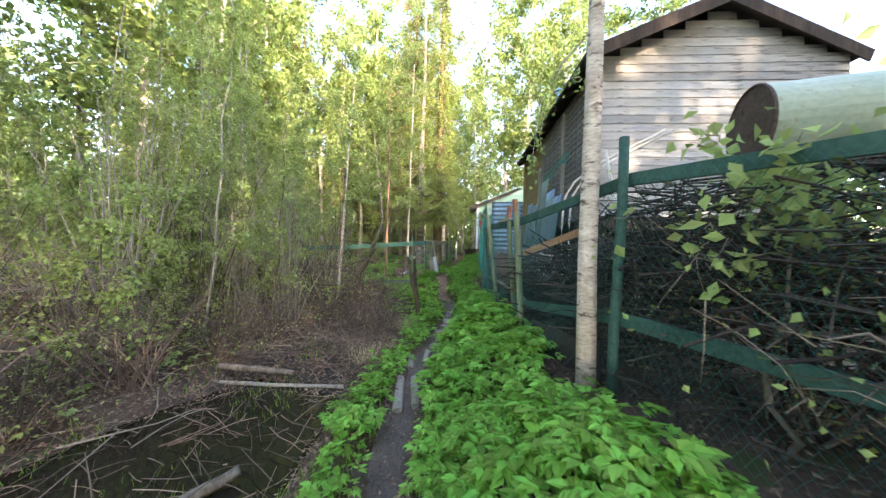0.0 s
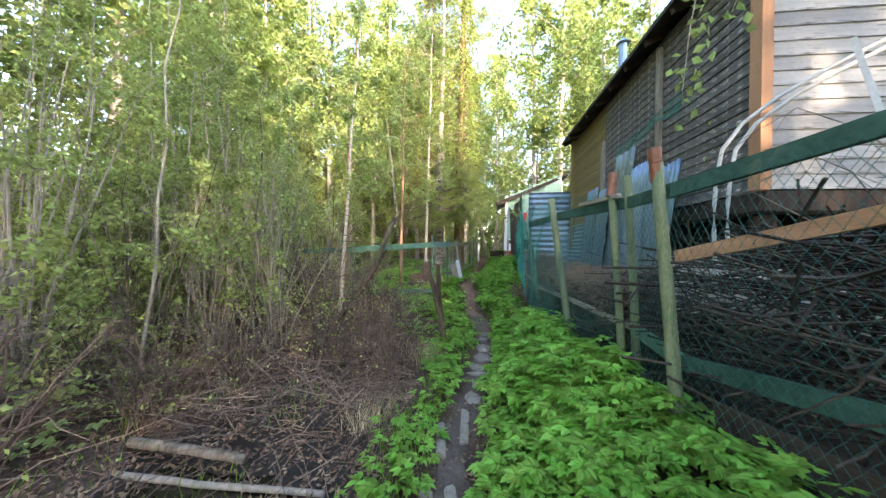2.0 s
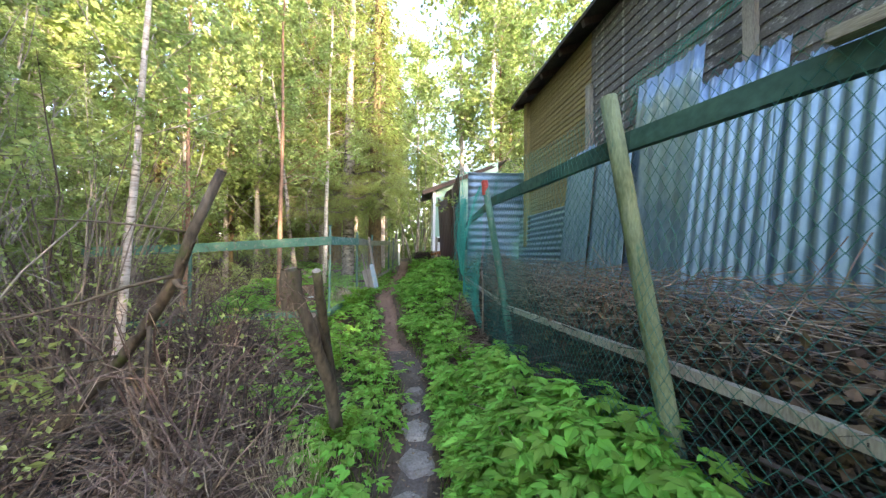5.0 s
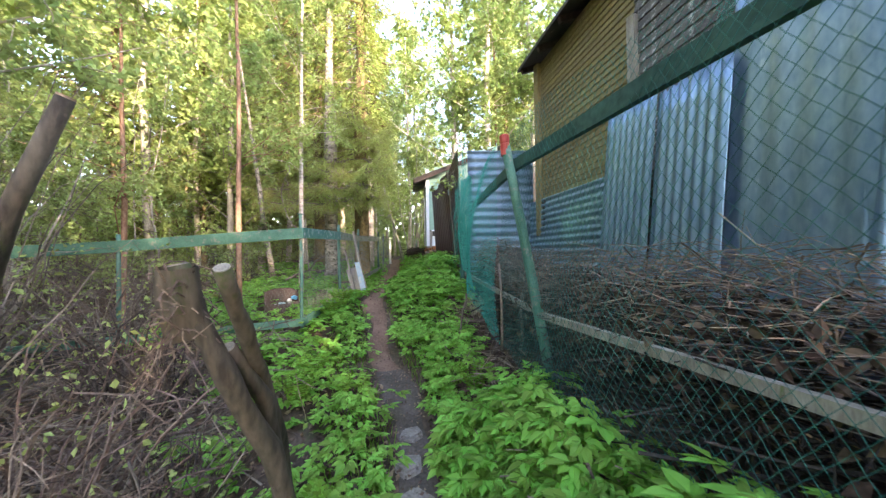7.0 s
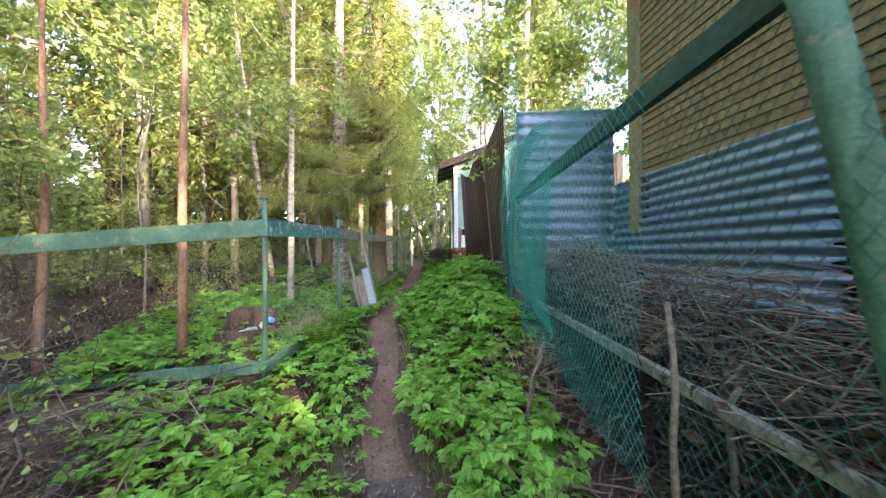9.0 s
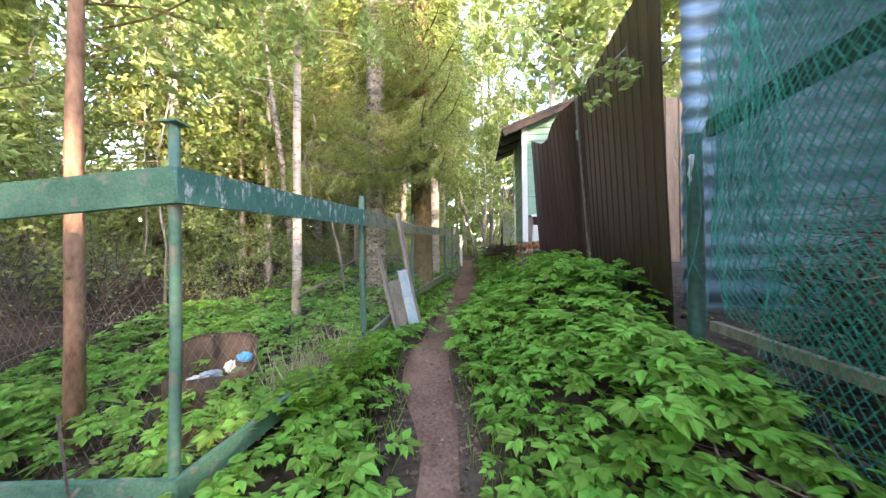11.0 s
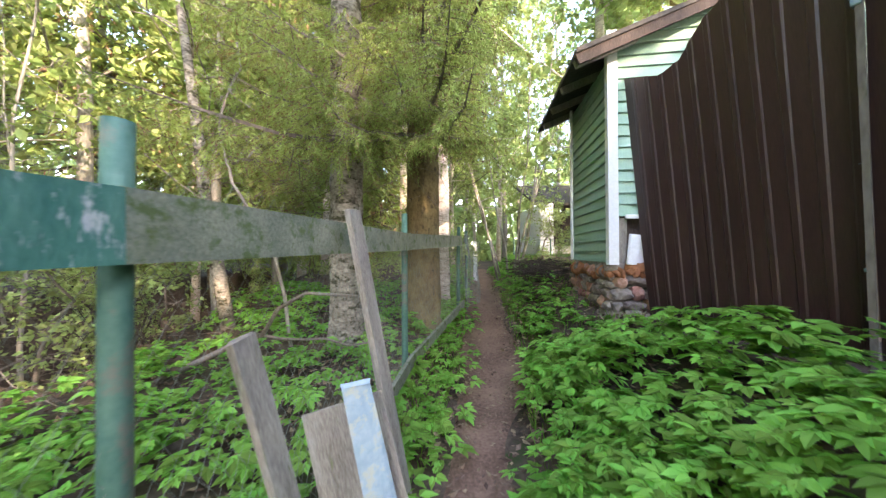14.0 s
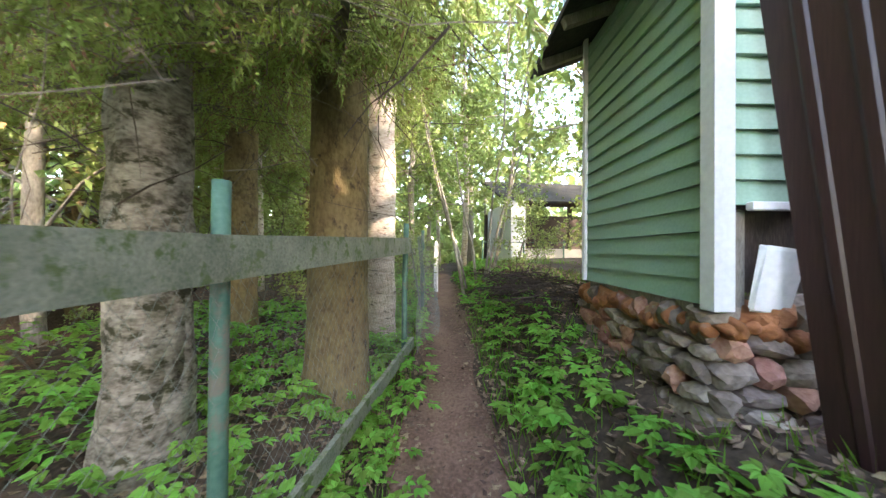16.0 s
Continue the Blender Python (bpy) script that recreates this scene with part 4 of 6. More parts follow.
# named trees along the path
settle(grow("birch_tree", "slender white-barked birch beside the green fence", "tree", 9, 0.075, "birch_bark", "leaf_light", 2600, 0.06, 0.33, 1.6, 16, 0.012, droop=0.5), 1.06, 2.4)
settle(grow("birch_tree", "thin pale birch inside the wire fence", "tree", 8, 0.05, "birch_bark", "leaf_light", 3600, 0.08, 0.3, 1.8, 20, 0.02, lean=(0.1, 0)), -1.32, 12.0)
settle(grow("pine_sapling", "thin young tree with orange-brown bark inside the fence", "tree", 7, 0.045, "pine_bark", "leaf_light", 2400, 0.075, 0.3, 1.4, 16, 0.02), -1.84, 10.62)
settle(grow("pine_sapling", "thin young tree with orange-brown bark beyond the fence", "tree", 7, 0.05, "pine_bark", "leaf_light", 2400, 0.075, 0.3, 1.4, 16, 0.02), -3.7, 11.3)
settle(grow("birch_tree", "leaning thin birch with a pale stem over the brushwood", "tree", 7, 0.045, "birch_bark", "leaf_light", 2200, 0.07, 0.35, 1.4, 14, 0.02, lean=(0.35, 0.2)), -2.75, 8.3)
settle(grow("birch_tree", "old birch with rough mossy flaking bark behind the fence", "tree", 13, 0.168, "rough_birch_bark", "leaf_mid", 2600, 0.09, 0.5, 3, 16, 0.03), -1.02, 14.6)
settle(spruce("big old spruce with yellowish bark and drooping boughs", 15, 0.215, 2.7, 2.5, 80, 0.08, fine_to=5.0, big=1.4), -0.21, 15.25)
settle(spruce("tall spruce with drooping boughs and dry twigs", 16, 0.17, 2.6, 2.5, 60, 0.25, fine_to=4.6, big=1.5), -1.6, 16.6)
settle(grow("birch_tree", "tall birch with a cream-coloured trunk in evening sun", "tree", 17, 0.16, "birch_bark", "leaf_light", 7000, 0.1, 0.45, 3.2, 26, 0.02, droop=0.4), 0.0, 16.5)

settle(grow("birch_tree", "leaning pale birch with a mossy foot behind the wire fence", "tree", 6.5, 0.085, "rough_birch_bark", "leaf_light", 2400, 0.08, 0.45, 1.7, 14, 0.02, lean=(-0.75, -0.3)), -2.6, 15.0)
settle(grow("pine_tree", "slim pine with reddish bark behind the sheds", "tree", 12, 0.09, "pine_bark", "needles", 2600, 0.12, 0.35, 1.6, 22, 0.02), 5.6, 18.2)

# the wood on the far side of the ditch
young = [grow("sapling", "thin young alder with fresh light-green leaves", "sapling", h, 0.026, bark, leaf, int(n * 1.15), 0.06, c0, sp, 24, 0.06, "young wood", lean=(rnd(-0.6, 0.6), rnd(-0.6, 0.6)))
         for h, bark, leaf, n, sp, c0 in ((6.5, "grey_bark", "leaf_light", 3800, 1.3, 0.16), (5.2, "grey_bark", "leaf_mid", 3000, 1.2, 0.12), (7.5, "grey_bark", "leaf_light", 4000, 1.4, 0.2), (4.2, "bark", "leaf_light", 2600, 1.1, 0.1), (6.0, "grey_bark", "leaf_light", 700, 1.0, 0.3), (7.0, "grey_bark", "leaf_light", 500, 0.9, 0.35))]
tall = [grow("woodland_tree", label, "tree", h, 0.12, bark, leaf, int(n * 0.72), 0.19, 0.2, 2.9, 30, 0.05, "woodland trees", twigs=2)
        for h, bark, leaf, n, label in ((13, "birch_bark", "leaf_light", 6500, "tall birch with a sunlit yellow-green crown"), (12, "grey_bark", "leaf_light", 6500, "tall alder with a yellow-green crown"), (14, "grey_bark", "leaf_mid", 6500, "tall broadleaved tree with a full green crown"))]
firs = [spruce("dark spruce in the wood and in the unseen sun-blocking row", 15, 0.16, 2.5, 1.6, 23, 0.1, big=2.4)]
spots = []


def free_spot(x, y, gap):
    if any((x - a) ** 2 + (y - b) ** 2 < gap * gap for a, b in spots):
        return False
    spots.append((x, y))
    return True


for ob, (x, y) in zip(young + tall + firs, ((-4.2, 5.6), (-3.9, 7.6), (-5.4, 8.8), (-6.6, 4.6), (-5.0, 6.6), (-4.6, 7.9), (-7.5, 13), (-4.5, 17.5), (-10.5, 9), (-6.5, 20))):
    settle(ob, x, y, rnd(0, 360))
    spots.append((x, y))
tries = 0
while tries < 1500 and len(spots) < 114:
    tries += 1
    x, y = -3.0 - 9.5 * rnd(0, 1) ** 1.3, rnd(-1.5, 17)
    edge = np.interp(y, DITCH_Y, DITCH_X) - 0.8
    if x < edge and (y > 5.2 or x < -5.4) and free_spot(x, y, 0.5):
        put(random.choice(young), x, y, rnd(0.75, 1.2))
for x, y, k in ((-14, 3, 0), (-13, 7, 2), (-12, 12, 1), (-9, 16, 0), (-14, 17, 2), (-3.4, 20, 0), (-8, 22, 1), (-1.2, 21, 0), (-12, 24, 0), (-4.5, 26, 2), (0.5, 25, 0), (-17, 10, 0), (-18, 20, 1), (-8.5, 4.5, 1), (-10, -1, 0), (-15, -3, 2),
                (6.5, 17, 0), (9, 13, 2), (8.5, 21, 0), (12, 17, 1), (6, 27, 2), (2.2, 30, 0), (11, 28, 0), (-6, 32, 1), (-14, 31, 0), (-2.4, 19, 0), (-20, 3, 1), (-19, -2, 0), (3.4, 17.8, 0), (1.4, 28, 2), (0.6, 34, 1), (3, 36, 2), (5.5, 33, 1), (-2.5, 30, 1), (2.4, 24.5, 0), (4.4, 15.9, 0), (7, 14.2, 1), (-0.6, 23, 1), (-6.2, 19, 0), (-8.0, 11.2, 0), (-7.6, 23.5, 2), (-5.2, 21, 1), (-9.5, 27, 0), (-9.2, 13.2, 1), (-11.5, 15.5, 0), (-6.6, 17, 2), (-9.8, 20, 1), (-13.5, 20.5, 2), (-2.8, 25.5, 2)):
    put(tall[k], x, y, rnd(0.9, 1.3))
for x, y, s in ((-8.5, 18.5, 1), (-2.6, 22.5, 1.1), (7.2, 20.5, 0.9), (-5.5, 24, 1.1)):
    put(firs[0], x, y, s)
# unseen trees behind the start, added to keep low sun off the path
for x, y in ((-9, -9), (-5.5, -7.5), (-1.6, -8), (1.6, -8.5), (4.6, -7.5), (7.6, -8.5), (10.8, -6.5)):
    put(tall[random.randint(0, 2)], x, y, rnd(0.95, 1.1))
# unseen row of spruces, added to block the low sun
for x, y in ((2.5, -10), (4.4, -10.4), (6.2, -9.6), (8, -10.2), (9.8, -9.2), (13.2, -7.4), (14.8, -6.2), (16.4, -4.8)):
    put(firs[0], x, y, rnd(1.15, 1.3))

# one more spruce added out of view to hold off the sun
put(firs[0], 11.6, -8.6, 1.22)
for x, y, k, sc in ((-13, 1.5, 1, 1.2), (-11.5, 6, 2, 1.2), (-9.5, 9.8, 0, 1.3), (3.6, 29, 1, 1.4), (9.5, 27.5, 2, 1.5)):
    put(tall[k], x, y, sc)
put(tall[0], -5.0, 22.5, 1.5)
put(tall[1], -6.8, 24.5, 1.5)

# the far wood all round
far_n = 40000
fx, fy = rnd(-60, 45, far_n), rnd(30, 48, far_n)
side_k = far_n // 3
fx[:side_k], fy[:side_k] = rnd(-42, -22, side_k), rnd(-25, 32, side_k)
fx[side_k:side_k + 2500], fy[side_k:side_k + 2500] = rnd(14, 30, 2500), rnd(-5, 32, 2500)
fz = 12 * rnd(0, 1, far_n) ** 2.1 * (0.75 + 0.3 * np.sin(fx * 0.7) * np.sin(fy * 0.5)) + 0.5
tagged(part("far_woods", Build().leaves(np.column_stack([fx, fy, fz]), ball(far_n), ball(far_n), rnd(0.6, 1.3, far_n), rnd(0.4, 0.8, far_n)), M["leaf_mid"]), "far belt of green woodland all round the gardens", "woods", kind="stuff")

# undergrowth: leafy bushes and bare arching willow scrub
bush = [grow("bush", label, "bush", h, 0.02, bark, leaf, n, sz, 0.05, 0.95, 16, 0.08, "undergrowth", twigs=1)
        for h, bark, leaf, n, sz, label in ((1.9, "red_twig", "leaf_mid", 1500, 0.06, "dense low bush with small green leaves"), (1.5, "twig", "leaf_light", 1100, 0.06, "low bush with fresh yellow-green leaves"), (2.4, "twig", "leaf_light", 1800, 0.07, "tall leafy bush in the wood"))]


def scrub(label, n, reach, bark, leaf_n, tall=1.0):
    """Many stems that arch out of one root."""
    ob = thing("scrub_bush", label, "bush", "bare scrub")
    b, ends = Build(), []
    for _ in range(n):
        a, out, up = rnd(0, 6.283), reach * rnd(0.3, 1.0), reach * rnd(0.35, 1.15)
        t = np.linspace(0, 1, 6)
        line = np.stack([np.cos(a) * out * t, np.sin(a) * out * t, tall * up * np.sin(t * rnd(1.3, 2.3) / tall**0.4)], 1) + np.cumsum(np.random.normal(0, 0.045, (6, 3)), 0) + np.r_[rnd(-0.15, 0.15, 2), 0]
        b.tube(line, rnd(0.005, 0.013) * tall**0.4, 0.002, 4, cap=False)
        for _ in range(3):
            q = line[random.randint(2, 5)]
            e = q + ball(1)[0] * (0.3, 0.3, 0.25)
            b.tube(bent(q, e, 3, 0.02), 0.003, 0.0015, 3, cap=False)
            ends.append(e)
    tagged(part("stem_tangle", b, M[bark], ob), kind="stuff")
    if leaf_n:
        e = np.array(ends)[np.random.randint(0, len(ends), leaf_n)] + np.random.normal(0, 0.07, (leaf_n, 3))
        part("foliage", Build().leaves(e, ball(leaf_n), ball(leaf_n), rnd(0.03, 0.06, leaf_n), rnd(0.02, 0.035, leaf_n)), M["leaf_light"], ob)
    return ob


scrubs = [scrub("tangle of bare reddish-brown arching twigs", 40, 1.0, "red_twig", 120), scrub("grey-brown twiggy scrub with a few fresh leaves", 38, 1.2, "twig", 300), scrub("low mat of brown twigs on the ditch bank", 44, 0.75, "dark_twig", 160)]
for ob, (x, y) in zip(bush + scrubs, ((-6.3, 14.6), (-3.3, 13.6), (-5.5, 11.5), (-1.45, 7.0), (-3.4, 6.2), (-2.2, 6.6))):
    settle(ob, x, y, rnd(0, 360), 0.05)
thickets = [scrub("thicket of thin grey upright stems with sparse small leaves", 26, 1.15, "grey_bark", 520, 3.2), scrub("thicket of tall arching grey-brown shoots", 22, 1.5, "twig", 420, 2.2)]
for ob, (x, y) in zip(thickets, ((-3.5, 7.3), (-4.6, 6.0))):
    settle(ob, x, y, rnd(0, 360), 0.05)
for x, y, k in ((-3.0, 8.2, 1), (-4.3, 7.0, 0), (-5.2, 5.2, 0), (-5.6, 6.6, 1), (-5.0, 7.8, 0), (-6.2, 3.8, 1), (-6.9, 5.6, 0), (-4.4, 8.7, 0), (-6.4, 7.6, 0), (-7.4, 3.0, 1), (-3.6, 9.3, 1)):
    put(thickets[k], x, y, rnd(0.85, 1.2), sink=0.04)
for x, y, k in ((-5.4, 11.4, 1), (-5.6, 12.4, 0), (-5.8, 13.3, 1), (-5.7, 14.4, 0), (-5.3, 10.6, 1), (-6.2, 12.9, 1), (-1.9, 7.7, 0), (-2.7, 7.3, 2), (-1.2, 7.7, 2), (-3.2, 8.5, 1), (-2.2, 9.0, 2), (-4.1, 6.5, 0), (-4.4, 5.2, 2), (-4.9, 4.3, 1), (-4.2, 3.4, 2), (-5.2, 2.6, 1), (-4.6, 1.6, 2), (-5.5, 3.6, 0), (-3.6, 5.4, 0), (-5.8, 6.3, 2), (-3.9, 9.4, 1), (-5.6, 10, 1), (-6.2, 12, 0), (-6.8, 13.5, 0), (-7, 15.2, 1), (-5.2, 16.2, 1), (-6.6, 9.0, 1), (-6.4, 5, 2), (-6.4, 2.2, 0), (-6.7, 11, 2), (-1.7, 8.7, 2), (-2.7, 9.5, 1), (-3.6, 13.2, 2), (-3.5, 14.6, 2), (-5.2, 13.6, 0), (-3.5, 5.0, 2), (-3.8, 4.0, 0), (-4.9, 3.1, 1), (-3.9, 2.9, 2), (-5.3, 4.9, 1), (-4.1, 2.1, 0), (-5.0, 5.8, 1), (-6.0, 1.2, 1)):
    put(scrubs[k], x, y, rnd(0.8, 1.25), sink=0.04)
done = 0
while done < 60:
    x, y = rnd(-14, 6), rnd(-1, 30)
    edge = np.interp(y, DITCH_Y, DITCH_X) - 1.5
    if (x < edge and y < 16) or (y > 16.5 and abs(x - np.interp(y, PATH_Y, PATH_X)) > 1.0 and not (1.2 < x < 6 and y > 19)):
        if free_spot(x, y, 0.7):
            put(random.choice(bush), x, y, rnd(0.7, 1.3), sink=0.05)
            done += 1
storey = 0
while storey < 18:
    x, y = rnd(-8.5, -3.2), rnd(5.5, 14.5)
    if x < np.interp(y, DITCH_Y, DITCH_X) - 1.3:
        put(bush[random.choice((1, 2, 2))], x, y, rnd(0.95, 1.5), sink=0.05)
        storey += 1
for x, y, k in ((2.3, 18.0, 1), (2.9, 19.0, 0), (0.1, 18.2, 1), (-0.6, 17.6, 0), (1.0, 22.5, 1), (0.2, 21.5, 2), (3.2, 17.2, 2), (4.2, 16.4, 2), (-3.0, 14.8, 0), (-4.2, 14.9, 1)):
    put(bush[k], x, y, rnd(0.8, 1.1), sink=0.05)
settle(grow("shrub", "leafy garden shrub with large fresh leaves leaning over the fence", "bush", 1.55, 0.018, "twig", "leaf_light", 380, 0.095, 0.5, 0.7, 18, 0.06, lean=(-0.02, 0.1)), 1.78, 1.75)
settle(scrub("bare grey garden bush tangled behind the fence", 55, 1.6, "twig", 420), 2.55, 3.3)
put(scrubs[1], 2.2, 1.9, 1.1)
put(scrubs[1], 1.75, 0.6, 1.0)
clump = thing("birch_clump", "clump of thin grey stems at the end of the path", "tree")
cb, ends = Build(), []
for k in range(7):
    a = rnd(0, 6.283)
    e = (1.3 * math.cos(a), 1.3 * math.sin(a), rnd(4, 6))
    cb.tube(bent((0.16 * math.cos(a), 0.16 * math.sin(a), -0.1), e, 7, 0.06), rnd(0.025, 0.04), 0.01, 7)
    ends += [np.array(e) * f for f in (0.5, 0.65, 0.8, 1.0)]
tagged(part("stem_tangle", cb, M["grey_bark"], clump, smooth=True), kind="stuff")
e = np.array(ends)[np.random.randint(0, len(ends), 3500)] + np.random.normal(0, 0.5, (3500, 3))
part("foliage", Build().leaves(e, ball(3500), ball(3500), rnd(0.06, 0.1, 3500), rnd(0.04, 0.07, 3500)), M["leaf_light"], clump)
settle(clump, 1.72, 18.7)


# ---- low plants ----
LEAFLETS = ((0, 0.3, 0.72), (0.5, 0.3, 0.5), (-0.5, 0.3, 0.5), (1.05, 0.15, 0.64), (-1.05, 0.15, 0.64), (1.5, 0.1, 0.56), (-1.5, 0.1, 0.56), (2.05, 0.1, 0.42), (-2.05, 0.1, 0.42))


def herb_field(name, label, spots_xy, leafs, size, height, material, base=0.45, fine=9):
    """Compound leaves of nine pointed leaflets, spread flat on their stalks."""
    n = len(spots_xy)
    z = ground_z(spots_xy[:, 0], spots_xy[:, 1])
    root = np.column_stack([spots_xy, z])
    lush = 0.8 + 0.4 * np.sin(spots_xy[:, 0] * 4.1 + 1.3 * spots_xy[:, 1]) * np.sin(spots_xy[:, 1] * 2.9)
    b = Build()
    for _ in range(leafs):
        a = rnd(0, 6.283, n)
        h, out = rnd(base, 1.1, n) * height * lush, rnd(0.03, 0.16, n)
        head = root + np.stack([np.cos(a) * out, np.sin(a) * out, h], 1)
        s = size * rnd(0.6, 1.25, n) * (0.75 + 0.25 * lush)
        fore = np.stack([np.cos(a), np.sin(a), rnd(-0.5, 0.12, n)], 1)
        across = np.stack([-np.sin(a), np.cos(a), rnd(-0.35, 0.35, n)], 1)
        for turn, start, ln in LEAFLETS[:fine]:
            w = fore * math.cos(turn) + across * math.sin(turn) + np.random.normal(0, 0.1, (n, 3))
            side = across * math.cos(turn) - fore * math.sin(turn)
            b.ovate(head + w * (s * start)[:, None] * 0.6, w, side, s * ln, s * ln * rnd(0.46, 0.66, n), 0.1)
    return tagged(part(name, b, material), label, "herbs", kind="stuff")


def scatter(n, x0, x1, y0, y1, ok):
    x, y = rnd(x0, x1, n), rnd(y0, y1, n)
    k = ok(x, y)
    return np.column_stack([x[k], y[k]])


def off_path(x, y):
    return x - np.interp(y, PATH_Y, PATH_X)


def fence_x(y):
    return np.interp(y, [-3, 0.4, 2.3, 3.9, 5.7, 7.8, 10.5, 12, 13.4, 14, 15.5, 24], [2.8, 1.9, 1.15, 0.95, 0.98, 1.08, 1.5, 1.7, 1.6, 1.5, 1.6, 3])


def off_fence(y):
    return np.interp(y, [10, 11.8, 13.9, 15.9, 17.6], [-0.96, -0.6, -0.29, 0.3, 0.55])


def bare(x, y):
    """The strip of dead leaves at the foot of the fence."""
    return 0.16 * smooth(7.5, 8.3, y) * (1 - smooth(9.2, 10.0, y)) + 0.4 * (1 - smooth(2.4, 3.3, y)) + 0.3 * smooth(12.7, 13.4, y)


right = scatter(10000, -0.7, 2.4, -1.8, 13.7, lambda x, y: (off_path(x, y) > 0.27 + 0.07 * np.sin(y * 3) + 0.06 * smooth(10.5, 13, y)) & (x < fence_x(y) - 0.02 - bare(x, y)))
herb_field("herbs", "dense carpet of fresh green ground elder beside the path", right, 3, 0.115, 0.29, M["leaf_herb"])
tallish = scatter(1900, 0.2, 1.4, 3.6, 7.75, lambda x, y: (x > fence_x(y) - 0.62) & (x < fence_x(y) - 0.06))
herb_field("herbs", "tall lush green herbs crowding the foot of the fence", tallish, 3, 0.14, 0.38, M["leaf_herb"], 0.35)
thin = scatter(3600, -0.2, 4.5, 13.2, 23, lambda x, y: (abs(off_path(x, y)) > 0.37) & (x < fence_x(y)))
herb_field("herbs", "scattered young green herbs along the path", thin, 2, 0.12, 0.13, M["leaf_herb"])
left = scatter(11500, -4.5, 0.5, -1, 17.5, lambda x, y: (off_path(x, y) < -0.22) & ((off_path(x, y) > -0.62 - 0.2 * np.sin(y * 2) - 1.5 * smooth(7.0, 8.2, y) * rnd(0, 1, len(x))) | ((y > 9.3 + 0.5 * np.sin(x * 2)) & ((y > 10.2) | (rnd(0, 1, len(x)) < 0.35)) & (x > np.interp(y, DITCH_Y, DITCH_X) + 1.2 + 0.5 * smooth(11, 13, y)) & ((y < 12.5) | (x < off_fence(y) - 0.05) | (rnd(0, 1, len(x)) < 0.35)))) & ((y < 13.0) | (rnd(0, 1, len(x)) < 0.5)) & (ground_z(x, y) > -0.27))
herb_field("herbs", "green ground elder between the path and the ditch", left, 2, 0.122, 0.22, M["leaf_herb"], fine=7)
wood_floor = scatter(2200, -11, -3, 2, 17, lambda x, y: x < np.interp(y, DITCH_Y, DITCH_X) - 1.5)
herb_field("herbs", "patches of low green plants on the woodland floor", wood_floor, 2, 0.16, 0.2, M["leaf_mid"], fine=5)


def blades(name, label, xy, hgt, wide, material, category="grass"):
    n = len(xy)
    root = np.column_stack([xy, ground_z(xy[:, 0], xy[:, 1]) - 0.01])
    way = ball(n) * (0.5, 0.5, 0) + (0, 0, 1)
    return tagged(part(name, Build().leaves(root, way, ball(n), rnd(0.5, 1.2, n) * hgt, wide, 0.0), material), label, category, kind="stuff")


edge_xy = scatter(26000, -1.6, 1.2, -1.5, 17, lambda x, y: (abs(off_path(x, y)) > 0.21 + 0.1 * smooth(10.5, 13, y)) & (abs(off_path(x, y)) < 0.66) & (ground_z(x, y) > -0.3))
blades("grass", "fresh green grass along the edges of the path", edge_xy, 0.17, 0.008, M["grass"])
tuft = np.concatenate([np.random.normal((cx, cy), 0.1, (160, 2)) for cx, cy in ((-0.75, 11.2), (-0.72, 11.5), (-0.9, 11.0), (-0.65, 7.0), (-0.9, 7.3), (1.3, 9.4), (-1.2, 5.2))])
blades("dry_grass", "tufts of dry straw-coloured grass", tuft, 0.34, 0.006, M["dry_grass"])
reed = scatter(2600, -3.6, -0.9, 0.5, 6, lambda x, y: (ground_z(x, y) < -0.12) & (np.sin(x * 5) + np.sin(y * 4 + x) > 0.4))
blades("grass", "thin green shoots standing in the ditch mud", reed, 0.2, 0.008, M["grass"])


def strewn(name, label, xy, size, material, lift=0.008, category="leaf litter"):
    n = len(xy)
    at = np.column_stack([xy, ground_z(xy[:, 0], xy[:, 1]) + rnd(0.006, lift + 0.02, n)])
    way = ball(n) * (1, 1, 0.35)
    side = np.cross(way, (0, 0, 1)) + ball(n) * 0.35
    return tagged(part(name, Build().leaves(at, way, side, rnd(0.6, 1.3, n) * size, rnd(0.4, 0.7, n) * size, 0.2), material), label, category, kind="stuff")


strewn("dead_leaves", "brown dead leaves strewn over the ground", scatter(34000, -8, 2.2, -1.5, 19, lambda x, y: (ground_z(x, y) > -0.33) & (abs(off_path(x, y)) > 0.12)), 0.06, M["litter"])
strewn("dead_leaves", "matted brown leaves and bark scraps on the ditch bank", scatter(26000, -6.5, -0.8, 1.0, 9.5, lambda x, y: (ground_z(x, y) > -0.36) & (off_path(x, y) < -0.6)), 0.055, M["litter"], 0.03)
grass_xy = scatter(9000, 0.4, 3.6, 13.4, 23, lambda x, y: (off_path(x, y) > 0.3) & (np.sin(x * 4 + y) + np.sin(y * 3) > -0.4))
blades("grass", "thin young grass on the bare ground by the shed", grass_xy, 0.12, 0.007, M["grass"])
strewn("dead_leaves", "brown leaves lying beside the path near the shed", scatter(13000, -1.2, 3.0, 13, 22, lambda x, y: (abs(off_path(x, y)) > 0.2)), 0.06, M["pale_litter"], 0.02)
strewn("dead_leaves", "small leaf scraps on the trodden path", scatter(15000, -0.9, 1.6, 0, 19, lambda x, y: abs(off_path(x, y)) < 0.42), 0.036, M["litter"], 0.03)
